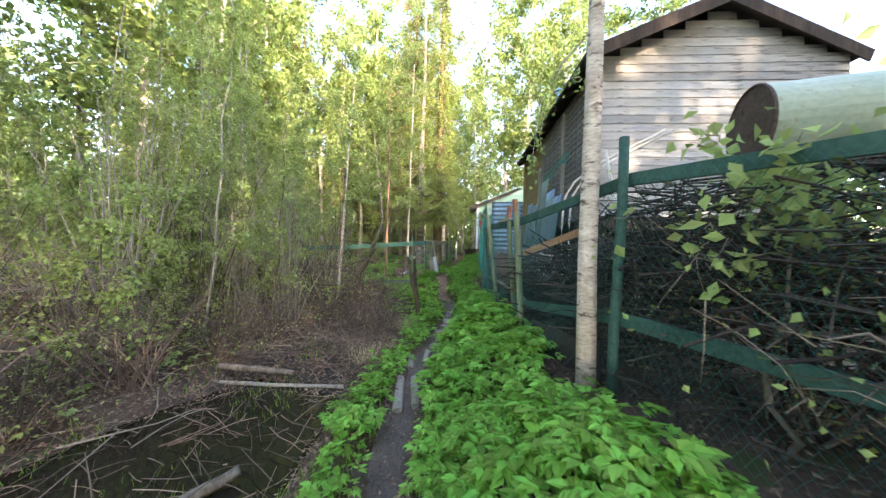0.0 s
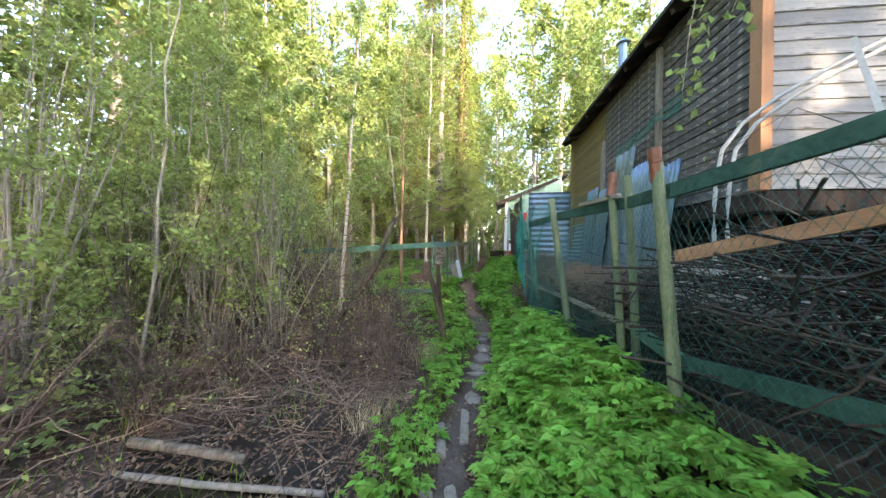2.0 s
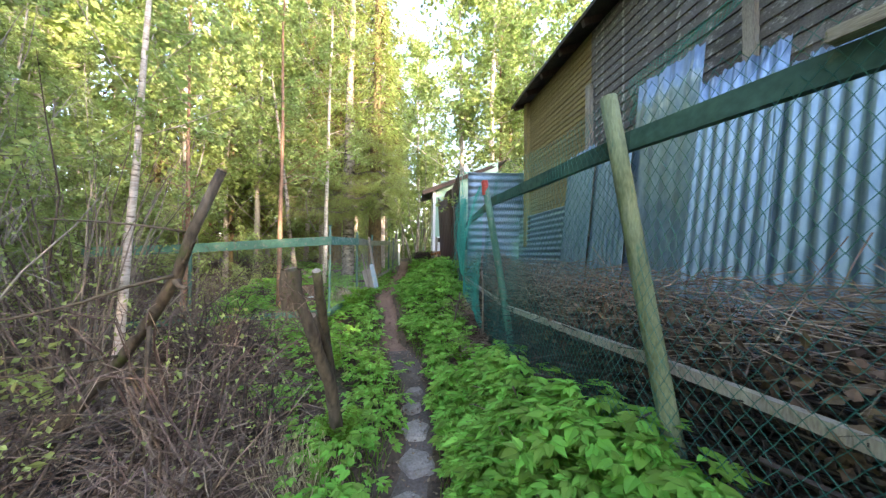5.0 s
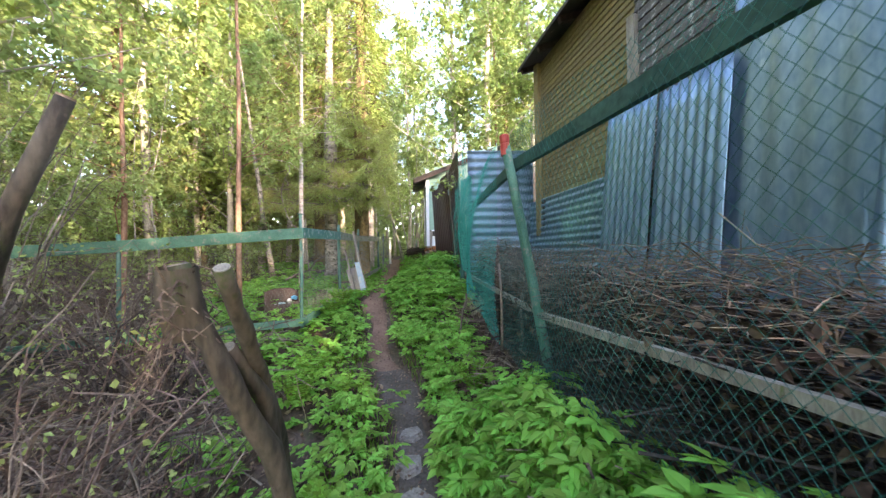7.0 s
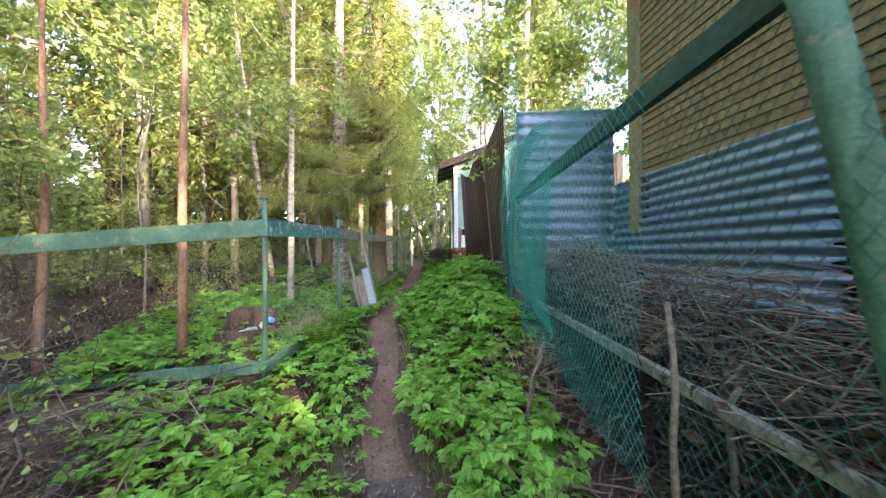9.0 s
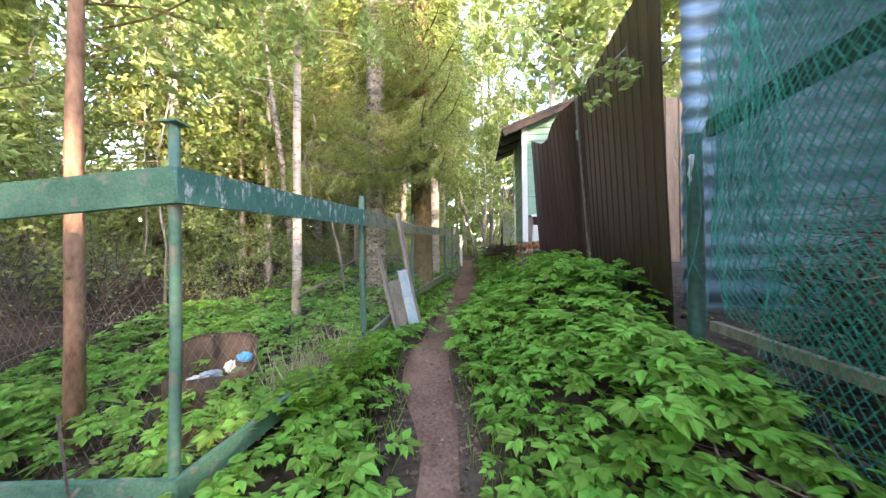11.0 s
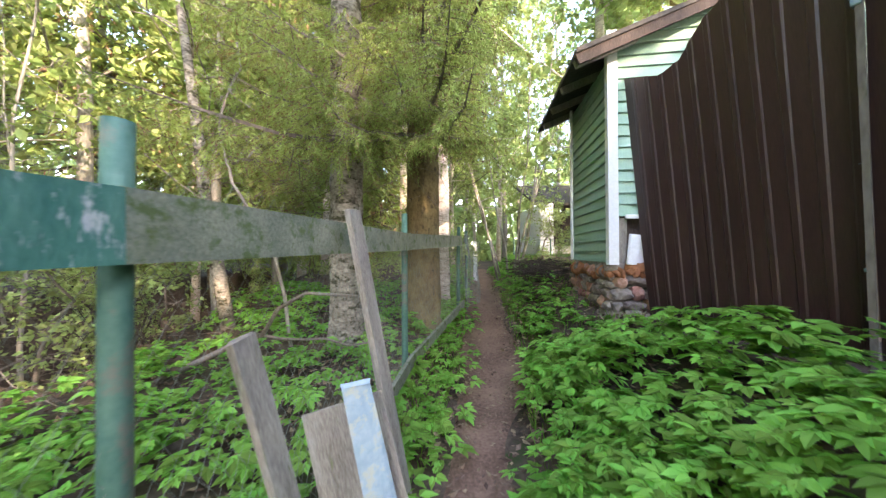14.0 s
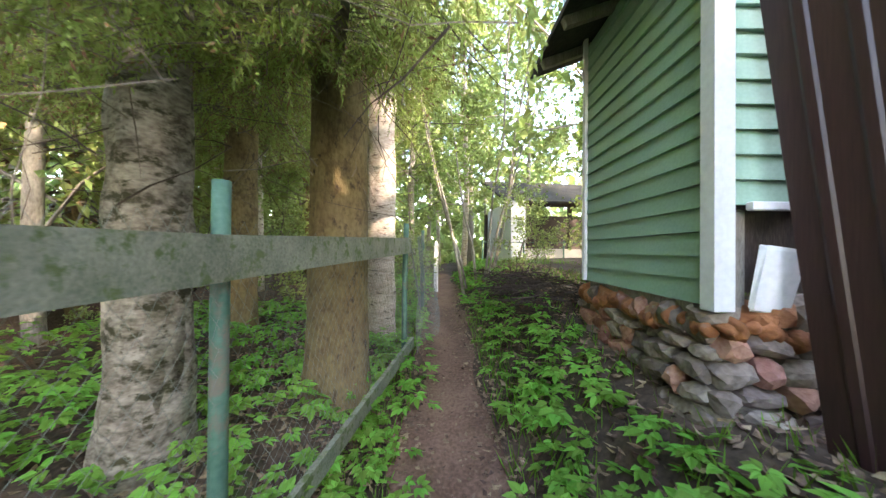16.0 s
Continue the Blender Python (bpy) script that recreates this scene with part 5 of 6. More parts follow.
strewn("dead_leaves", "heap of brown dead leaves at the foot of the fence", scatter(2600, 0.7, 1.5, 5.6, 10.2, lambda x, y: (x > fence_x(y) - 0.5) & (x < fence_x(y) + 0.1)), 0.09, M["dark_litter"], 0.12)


def brushwood(name, label, n, place, length, r, material, flat=0.25, along_y=0.0):
    """A heap of crooked dead sticks."""
    b = Build()
    for _ in range(n):
        o = place()
        d = ball(1)[0] * (1, 1, flat) + np.array([0, along_y * random.choice((-1, 1)), 0])
        d /= np.linalg.norm(d)
        L = length * rnd(0.35, 1.2)
        rr = r * rnd(0.4, 1.3)
        b.tube(bent(o - d * L / 2, o + d * L / 2, 4, 0.04 * L), rr, rr * 0.4, 4 if rr > 0.006 else 3, cap=rr > 0.006)
    return tagged(part(name, b, material), label, "brushwood", kind="stuff")


def heap(x0, x1, y0, y1, z0, z1):
    def pick():
        y = rnd(y0, y1)
        fx = float(fence_x(y))
        x = fx + rnd(x0, x1)
        f = 1 - abs((x - fx - (x0 + x1) / 2) / (x1 - x0)) * 0.5
        return np.array([x, y, float(ground_z(x, y)) + z0 + (z1 - z0) * f * rnd(0, 1) ** 0.7])
    return pick


def on_ground(x0, x1, y0, y1, h):
    def pick():
        x, y = rnd(x0, x1), rnd(y0, y1)
        return np.array([x, y, float(ground_z(x, y)) + rnd(0, 1) ** 2 * h])
    return pick


# the lower sticks take the darker colour, standing in for shade within the heap
brushwood("brushwood", "long heap of dead grey sticks and hay behind the net fence", 2600, heap(0.1, 0.85, 4.6, 10.2, 0.0, 0.8), 0.46, 0.0042, M["shaded_twig"], 0.3, 0.2)
brushwood("brushwood", "reddish dead twigs heaped behind the net fence", 2400, heap(0.08, 0.75, 4.6, 10.2, 0.52, 0.95), 0.4, 0.003, M["red_twig"], 0.3, 0.3)
brushwood("brushwood", "tangle of old branches behind the fence, coloured dark for inner shade", 2600, heap(0.1, 1.5, -0.6, 4.6, 0.0, 1.2), 0.8, 0.009, M["shaded_twig"], 0.35, 0.4)
brushwood("brushwood", "high heap of branches behind the green fence, coloured dark for shade", 1100, heap(0.2, 1.2, -0.6, 2.9, 0.7, 1.6), 0.7, 0.008, M["shaded_twig"], 0.35, 0.4)
brushwood("brushwood", "thick rotten branches low in the heap behind the net, coloured dark for shade", 1500, heap(0.06, 0.7, 4.6, 10.2, -0.05, 0.5), 0.5, 0.008, M["shaded_twig"], 0.25, 0.5)
brushwood("brushwood", "dead sticks and twigs lying on the ditch bank", 1500, on_ground(-6.5, -1.0, 2.0, 9.8, 0.3), 0.6, 0.005, M["red_twig"], 0.3)
brushwood("brushwood", "low heap of reddish-brown brush over the mud", 1500, on_ground(-4.2, -0.95, 5.0, 8.4, 0.5), 0.55, 0.005, M["red_twig"], 0.5)
brushwood("brushwood", "dark twigs fallen across the ditch", 90, lambda: np.array([rnd(-3.6, -0.9), rnd(2.0, 6.0), -0.31 + rnd(0, 0.1)]), 0.5, 0.005, M["dark_twig"], 0.12)
brushwood("brushwood", "grey sticks and felled twigs between ditch and path", 420, on_ground(-3.4, -0.9, 7.4, 10.0, 0.3), 0.9, 0.007, M["twig"], 0.35)
brushwood("brushwood", "grey fallen branches on the woodland floor", 500, on_ground(-8, -2.5, 0.5, 16, 0.35), 1.1, 0.009, M["twig"], 0.3)
brushwood("brushwood", "dark twigs and roots at the foot of the fence", 500, heap(-0.4, 0.15, 5.6, 10.0, 0.0, 0.2), 0.45, 0.006, M["red_twig"], 0.4, 0.2)
brushwood("brushwood", "dark heap of garden waste behind the shed", 420, lambda: np.array([rnd(1.35, 2.1), rnd(15.3, 17.2), 0]) + (0, 0, float(ground_z(1.7, 16.2)) + rnd(0, 0.25)), 0.5, 0.007, M["dark_wood"], 0.3)
brushwood("brushwood", "bare dead twigs hanging low under the spruces", 260, lambda: np.array([rnd(-2.2, 0.6), rnd(13.6, 16.5), rnd(2.1, 3.6)]), 0.7, 0.004, M["twig"], 0.8)

n = 3800
lx, ly = rnd(0.05, 0.8, n), rnd(4.6, 10.2, n)
lx += fence_x(ly)
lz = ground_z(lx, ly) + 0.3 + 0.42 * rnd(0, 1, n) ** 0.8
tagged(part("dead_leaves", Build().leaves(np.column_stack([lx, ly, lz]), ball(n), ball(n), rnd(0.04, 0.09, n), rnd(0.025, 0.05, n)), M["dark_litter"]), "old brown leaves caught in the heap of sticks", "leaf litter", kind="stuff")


def fern(x, y, size):
    ob = thing("fern", "young bright green fern at the path's edge", "fern", "ferns", (x, y, float(ground_z(x, y))))
    for k in range(7):
        a = k * 0.9 + rnd(0, 0.5)
        t = np.linspace(0.12, 1, 16)
        axis = np.stack([np.cos(a) * size * 0.75 * t, np.sin(a) * size * 0.75 * t, size * np.sin(t * 1.9)], 1)
        d = np.gradient(axis, axis=0)
        side = np.cross(d, (0, 0, 1.0))
        side /= np.linalg.norm(side, axis=1)[:, None] + 1e-9
        ln = size * 0.26 * np.sin(np.pi * np.clip(t * 0.9 + 0.08, 0, 1))
        b = Build().tube(axis, 0.004, 0.001, 3, cap=False)
        for sgn in (1, -1):
            b.leaves(axis, side * sgn + d * 2.0, d, ln, size * 0.07, 0.05)
        part("frond", b, M["grass"], ob)


for x, y, sz in ((-0.47, 7.34, 0.3), (-0.62, 10.75, 0.34), (-0.5, 11.1, 0.38), (-0.7, 8.6, 0.32), (-0.62, 9.0, 0.28), (0.75, 2.9, 0.3), (0.85, 8.2, 0.3), (0.55, 1.9, 0.28)):
    fern(x, y, sz)

# ---- mud in the ditch ----
yy = np.arange(-2, 14, 0.2)
xc = np.interp(yy, DITCH_Y, DITCH_X)
gx = xc[:, None] + np.linspace(-1, 1, 11)[None] * (1.0 + 0.2 * np.sin(yy * 1.7))[:, None]
gy = np.repeat(yy[:, None], 11, 1)
gz = ground_z(gx, gy) + 0.012 * np.cos(np.linspace(-1, 1, 11) * 1.9)[None]
i, j = np.meshgrid(np.arange(len(yy) - 1), np.arange(10), indexing="ij")
quads = np.stack([i * 11 + j, i * 11 + j + 1, (i + 1) * 11 + j + 1, (i + 1) * 11 + j], -1).reshape(-1, 4)
tagged(part("mud", Build().add(np.stack([gx, gy, gz], -1), [quads]), M["mud"], smooth=True), "wet black mud along the ditch", "mud", kind="structure")


# ---- single things beside the path ----
def log(label, a, b, r, material, end=None):
    ob = thing("log", label, "log", at=a)
    d = np.subtract(b, a)
    part("bark", Build().tube(bent((0, 0, 0), d, 8, 0.006), r, r * 0.85, 12), M[material], ob, smooth=True)
    return ob


log("mossy fallen log lying across the ditch", (-3.25, 4.72, -0.16), (-2.1, 4.6, -0.2), 0.045, "bark")
log("pale barkless pole lying in the ditch water", (-3.2, 4.5, -0.3), (-1.3, 4.38, -0.28), 0.028, "old_wood")
log("grey rotten log in black water", (-2.0, 2.35, -0.3), (-1.65, 2.75, -0.24), 0.05, "bark")
log("sawn log with a bright orange end on the far bank", (-5.8, 5.3, 0.1), (-5.2, 5.15, 0.15), 0.11, "bark")
limb = thing("dead_limb", "crooked dark dead limb propped over the scrub with a sawn top", "branch")
line = np.array([(-2.85, 7.45, -0.3), (-2.63, 7.53, 0.05), (-2.45, 7.62, 0.35), (-2.2, 7.6, 0.66), (-1.95, 7.5, 0.98), (-1.7, 7.38, 1.35), (-1.6, 7.36, 1.68), (-1.39, 7.34, 2.19)])
part("limb", Build().tube(line, 0.06, np.array([0.068, 0.062, 0.05, 0.043, 0.046, 0.04, 0.038, 0.034]), 12), M["dark_bark"], limb, smooth=True)
part("cut_face", Build().tube([line[-1], line[-1] + (line[-1] - line[-2]) * 0.02], 0.033, 0.032, 12), M["raw_wood"], limb, "pale sawn end")
for k, e, r in ((5, (-1.5, 7.2, 1.62), 0.022), (5, (-1.55, 7.2, 1.28), 0.026), (5, (-2.5, 6.9, 1.1), 0.014), (4, (-1.8, 7.1, 0.05), 0.018), (3, (-2.7, 7.0, 0.75), 0.012), (6, (-2.3, 7.1, 1.75), 0.01)):
    part("side_branch", Build().tube(bent(line[k], e, 5, 0.025), r, r * 0.5, 7), M["dark_bark"], limb, smooth=True)

stump = thing("stump", "pollarded mossy willow stump with two cut stems", "stump")
for pts, r, lab in (([(-0.56, 7.62, -0.15), (-0.57, 7.5, 0.45), (-0.6, 7.3, 0.88), (-0.6, 7.1, 1.15), (-0.6, 6.9, 1.42)], 0.036, "smooth cut stem"), ([(-0.5, 7.5, -0.15), (-0.556, 7.3, 0.48), (-0.655, 7.08, 0.945), (-0.8, 7.02, 1.43)], 0.045, "thick pollarded stem"),
                    ([(-0.56, 7.55, 0.1), (-0.58, 7.3, 0.75), (-0.66, 7.1, 1.07)], 0.036, "short side stem")):
    p = np.concatenate([bent(a, b, 4, 0.008)[: 4 if b == pts[-1] else 3] for a, b in zip(pts[:-1], pts[1:])])
    girth = r * (np.linspace(1.25, 0.85, len(p)) + 0.07 * np.sin(np.arange(len(p)) * 2.3))
    part("stem", Build().tube(p, r, girth, 14), M["dark_bark"], stump, lab, smooth=True)
    part("cut_face", Build().tube([p[-1] + (p[-1] - p[-2]) * 0.001, p[-1] + (p[-1] - p[-2]) * 0.04], r * 0.8, r * 0.77, 14), M["old_wood"], stump)
part("burl", rugged(Build(), 0.052, 0.35, 12, 14, 0.14, 3.0), M["dark_bark"], stump, "knobbly pollard head", smooth=True, m=pose(-0.79, 7.03, 1.29, 12, 0, 0))
sh = Build()
for _ in range(46):
    a0, up0 = rnd(0, 6.283), rnd(1.18, 1.44)
    o = np.array([-0.79 + 0.06 * math.cos(a0), 7.03 + 0.06 * math.sin(a0), up0])
    a1 = a0 + rnd(0.6, 2.2)
    e = np.array([-0.79 + rnd(0.05, 0.14) * math.cos(a1), 7.03 + rnd(0.05, 0.14) * math.sin(a1), up0 - rnd(-0.05, 0.3)])
    sh.tube(bent(o, e, 6, 0.03), 0.005, 0.002, 4, cap=False)
tagged(part("dry_grass", sh, M["red_twig"], stump), "tangle of dry straw-coloured shoots", kind="stuff")

tub = thing("metal_tub", "rusty half-buried metal tub with rubbish inside", "tub")
TUB = pose(-1.4, 10.98, 0.56, 0, 0, 19)
ring = 22
ang = np.linspace(0, 2 * np.pi, ring, endpoint=False)
px, py = 0.25 * np.sign(np.cos(ang)) * abs(np.cos(ang)) ** 0.4, 0.12 * np.sign(np.sin(ang)) * abs(np.sin(ang)) ** 0.35
rim = np.where(py > 0.07, 0.34 - 0.5 * np.clip(abs(px) - 0.17, 0, 1), 0.14) + 0.012 * np.sin(ang * 5)
v = np.concatenate([np.stack([px * f, py * f, z], 1) for f, z in ((1.0, 0 * ang - 0.1), (1.0, rim), (0.94, rim), (0.94, 0 * ang - 0.1))])
q = [(r * ring + k, r * ring + (k + 1) % ring, (r + 1) * ring + (k + 1) % ring, (r + 1) * ring + k) for r in range(3) for k in range(ring)]
part("shell", Build().add(v, [np.array(q)]), M["rust"], tub, "grey-brown dented shell", m=TUB)
part("rim", Build().tube(np.stack([px, py, rim], 1)[1 : ring // 2], 0.011, 0.011, 7), M["dark_wood"], tub, "dark rolled rim", m=TUB, smooth=True)
part("bottom", Build().box((0.44, 0.21, 0.01), None), M["mud"], tub, "wet black leaves in the tub", m=TUB @ pose(0, 0, 0.06))


def scrap(name, label, at, size, material):
    bm = bmesh.new()
    bmesh.ops.create_icosphere(bm, subdivisions=3, radius=1)
    for vv in bm.verts:
        q = vv.co * 2.3 + Vector(at) * 7
        vv.co *= 0.75 + 0.5 * abs(noise.noise(q)) + 0.25 * noise.noise(q * 2.7)
    me = bpy.data.meshes.new(name)
    bm.to_mesh(me)
    bm.free()
    me.materials.append(M[material])
    ob = new(name, me)
    ob.matrix_basis = TUB @ pose(*at, 15, 10, 30) @ Matrix.Diagonal((*size, 1))
    return tagged(ob, label, "rubbish")


scrap("plastic_bag", "crumpled bright blue plastic bag in the tub", (0.18, 0.02, 0.2), (0.055, 0.045, 0.04), "bright_blue")
scrap("plastic_bag", "dirty white plastic scrap in the tub", (0.1, -0.02, 0.16), (0.035, 0.04, 0.045), "white_plastic")
scrap("wrapper", "crumpled dark blue and white wrapper in the tub", (0.0, -0.03, 0.12), (0.07, 0.04, 0.03), "blue_plastic")
scrap("wrapper", "faded yellow-green wrapper in the tub", (0.15, -0.03, 0.11), (0.05, 0.05, 0.045), "mossy_wood")
scrap("wrapper", "grey crumpled wrapper in the tub", (-0.07, -0.03, 0.1), (0.06, 0.04, 0.03), "white_plastic")


def board(name, label, a, b, w, t, material, category="board", turn=0.0, parent=None):
    m, L = beam(a, b, 0, 0)
    bd = Build().box((t, w, L), None, 0.006, 0.003)
    ob = part(name, bd, M[material], parent, m=m @ pose(0, 0, 0, 0, 0, turn))
    return tagged(ob, label, category) if not parent else ob


board("plank", "short grey pointed plank leaning outward from the fence", (-0.28, 12.1, 0.55), (-0.5, 12.02, 1.53), 0.08, 0.025, "old_wood", turn=60)
board("plank", "tall weathered plank leaning against the fence rail", (-0.1, 12.58, 0.5), (-0.36, 12.56, 1.95), 0.085, 0.03, "old_wood", turn=70)
tagged(part("plywood_panel", Build().box((0.32, 0.012, 0.62), None, 0.003, 0.004), M["old_wood"], m=pose(-0.28, 12.4, 0.86, -6, -14, 8)), "grey plywood offcut wedged between leaning planks", "panel")
tagged(part("plastic_sheet", Build().box((0.09, 0.01, 0.6), None, 0.003, 0.014), M["blue_plastic"], m=pose(-0.215, 12.33, 0.98, -4, -12, 14)), "stained blue and white plastic sheet behind a plank", "plastic")
br = thing("fallen_branch", "long bare crooked branch caught in the fence", "branch")
main = np.array([(-2.6, 13.3, 0.55), (-2.2, 13.7, 0.75), (-1.8, 13.92, 0.95), (-1.45, 13.75, 1.08), (-1.3, 13.7, 1.3), (-1.0, 13.53, 1.45), (-0.6, 13.5, 1.43)])
part("limb", Build().tube(main, 0.03, 0.01, 8), M["twig"], br, smooth=True)
part("side_twig", Build().tube(bent(main[3], (-0.4, 13.3, 1.15), 6, 0.03), 0.014, 0.006, 6), M["twig"], br, smooth=True)
dead = thing("dead_sapling", "bare forked dead sapling in front of the wood", "tree")
p = np.array([(-1.55, 14.45, 0.6), (-1.61, 14.4, 1.3), (-1.73, 14.3, 2.06), (-1.94, 14.3, 2.23), (-2.07, 14.3, 2.45), (-2.17, 14.3, 2.75), (-2.2, 14.3, 3.01), (-2.18, 14.3, 3.35), (-2.02, 14.3, 3.65), (-2.05, 14.3, 3.91)])
p = np.concatenate([bent(a, b, 3, 0.012)[:2] for a, b in zip(p[:-1], p[1:])] + [p[-1:]])
part("trunk", Build().tube(p, 0.02, 0.01, 8), M["old_wood"], dead, smooth=True)
part("fork", Build().tube(np.array([(-2.05, 14.25, 2.65), (-1.9, 14.25, 2.71), (-1.78, 14.25, 2.85)]), 0.014, 0.009, 7), M["old_wood"], dead, smooth=True)
part("side_twig", Build().tube(bent(p[-4], p[-4] + (0.3, -0.1, -0.35), 5, 0.03), 0.01, 0.004, 6), M["old_wood"], dead, smooth=True)

twig = thing("hanging_twig", "leafy twig with fresh green leaves hanging over the fence", "branch")
spray = [bent((1.9, 11.3, 3.6), (1.2, 10.96, 2.5), 7, 0.03), bent((1.75, 11.2, 3.35), (1.42, 10.9, 2.66), 6, 0.03), bent((1.5, 11.1, 2.98), (1.08, 10.95, 2.62), 5, 0.03)]
tb, knots = Build(), []
for line in spray:
    tb.tube(line, 0.006, 0.002, 5, cap=False)
    knots += [line[k] for k in (-1, -1, -2, -3)]
tagged(part("stem_tangle", tb, M["twig"], twig), kind="stuff")
kn = np.repeat(np.array(knots), 8, 0) + np.random.normal(0, 0.035, (len(knots) * 8, 3))
part("foliage", Build().ovate(kn, ball(len(kn)) * (1, 1, 0.5) + (0, 0, -0.3), ball(len(kn)), rnd(0.05, 0.085, len(kn)), rnd(0.03, 0.05, len(kn))), M["leaf_light"], twig)

# stepping stones and boards in the path
PAVING = ((-0.46, 3.75, 0.1, 0.9, 4), (-0.29, 3.85, 0.09, 0.8, 7), (-0.42, 4.75, 0.09, 0.5, 3), (-0.2, 5.0, 0.08, 0.6, -3), (-0.09, 5.62, 0.2, 0.3, 6), (0.0, 6.05, 0.16, 0.24, -8), (0.03, 6.42, 0.34, 0.13, 2), (0.04, 6.68, 0.26, 0.2, -6),
          (0.15, 7.05, 0.27, 0.3, 12), (0.19, 7.44, 0.24, 0.28, -10), (0.2, 7.78, 0.2, 0.2, 20), (0.26, 8.1, 0.18, 0.16, 35))
for x, y, w, l, a in PAVING:
    wood = l > 0.35
    bm = bmesh.new()
    if wood:
        bmesh.ops.create_cube(bm, size=1)
    else:
        bmesh.ops.create_cone(bm, cap_ends=True, segments=5, radius1=0.7, radius2=0.54, depth=1)
    for vv in bm.verts:
        vv.co = Vector((vv.co.x * w * random.uniform(0.75, 1.2), vv.co.y * l * random.uniform(0.85, 1.15), vv.co.z * 0.07))
    bmesh.ops.bevel(bm, geom=bm.edges[:], offset=0.014, segments=2, affect="EDGES")
    me = bpy.data.meshes.new("paving")
    bm.to_mesh(me)
    bm.free()
    me.materials.append(M["old_wood" if wood else "slab"])
    ob = new("plank" if wood else "stepping_stone", me)
    ob.matrix_basis = pose(x, y, float(ground_z(x, y)) + 0.008, random.uniform(-2, 2), random.uniform(-2, 2), a)
    tagged(ob, "short grey board trodden into the path" if wood else "flat worn grey stone set in the muddy path", "board" if wood else "stone", "path stones")

# tank on its stand
tank = thing("water_tank", "pale green steel tank lying on its side with a rusty end", "tank")
TA, TB = Vector((2.26, 2.45, 2.61)), Vector((3.66, 1.96, 2.61))
m, L = beam(TA, TB, 0, 0)
part("body", Build().tube([(0, 0, -L / 2), (0, 0, L / 2)], 0.29, 0.29, 32), M["tank_green"], tank, smooth=False, m=m)
part("end_plate", Build().tube([(0, 0, -L / 2 - 0.012), (0, 0, -L / 2 - 0.002)], 0.277, 0.286, 32), M["rust"], tank, "rusty brown end plate", m=m)
part("rim", Build().tube([(0.288 * math.cos(a), 0.288 * math.sin(a), -L / 2 - 0.01) for a in np.linspace(0, 6.2832, 33)], 0.012, 0.012, 6), M["rust"], tank, m=m)
stand = thing("tank_stand", "dark timber stand under a garden tank", "stand")
for x, y in ((2.42, 2.22), (2.55, 2.54), (3.35, 1.88), (3.48, 2.2)):
    part("leg", Build().box((0.09, 0.09, 1.7), pose(x, y, 1.43), 0.008), M["dark_wood"], stand)
for y in (2.06, 2.36):
    part("bearer", Build().box((1.5, 0.08, 0.09), pose(2.89 + (y - 2.06) * 0.4, y, 2.29, 0, 0, -19.3), 0.006), M["dark_wood"], stand)

# white hoops, plank and junk behind the fence
for a, x in ((0, 1.74), (1, 1.84)):
    t = np.linspace(0, 1, 14)
    line = np.stack([x - 0.06 * np.sin(t * 6) + 0.95 * smooth(0.45, 1.0, t), 4.5 - 0.55 * smooth(0.4, 1, t) + 0 * t, 1.1 + 2.1 * np.sin(t * 1.5)], 1)
    tagged(part("plastic_hoop", Build().tube(line, 0.014, 0.014, 8), M["white_plastic"], smooth=True), "bent white plastic pipe hoop standing in the garden", "pipe", "garden hoops")
board("plank", "orange-brown plank nailed across the net fence", (1.0, 3.93, 1.62), (1.3, 2.85, 1.87), 0.07, 0.022, "orange_wood")
board("pole", "straight white plastic pole leaning in the garden", (2.2, 3.6, 1.0), (1.95, 3.9, 2.9), 0.025, 0.025, "white_plastic", "pole")
for x, y, z, sx, sy, sz, mt, lab in ((2.7, 4.6, 1.15, 0.45, 0.3, 0.24, "concrete", "pale dusty sack lying under the house"), (2.0, 4.35, 1.1, 0.35, 0.25, 0.2, "stone", "grey lump of rubble under the house"), (2.35, 4.2, 1.0, 0.3, 0.25, 0.2, "stone", "pale stone heap beside the house")):
    bm = bmesh.new()
    bmesh.ops.create_icosphere(bm, subdivisions=3, radius=1)
    for vv in bm.verts:
        vv.co *= 1 + 0.18 * noise.noise(vv.co * 1.7 + Vector((x, y, z)))
    me = bpy.data.meshes.new("sack")
    bm.to_mesh(me)
    bm.free()
    me.polygons.foreach_set("use_smooth", [True] * len(me.polygons))
    me.materials.append(M[mt])
    ob = new("sack", me)
    ob.matrix_basis = pose(x, y, z, 0, 0, 20) @ Matrix.Diagonal((sx, sy, sz, 1))
    tagged(ob, lab, "rubble")
board("plank", "short orange-brown plank nailed along the top rail", (0.96, 4.5, 2.085), (0.92, 5.15, 2.105), 0.035, 0.04, "old_wood")
tagged(part("slate_sheet", Build().box((1.0, 0.012, 0.5), None, 0.003, 0.006), M["concrete"], m=pose(1.95, 4.72, 1.36, -24, 4, -6)), "flat grey slate sheet leaning under the house", "slate sheet")
board("panel", "brown wooden panel at the foot of the fence", (1.06, 3.7, 0.72), (1.22, 2.5, 0.78), 0.3, 0.02, "dark_wood", "panel")


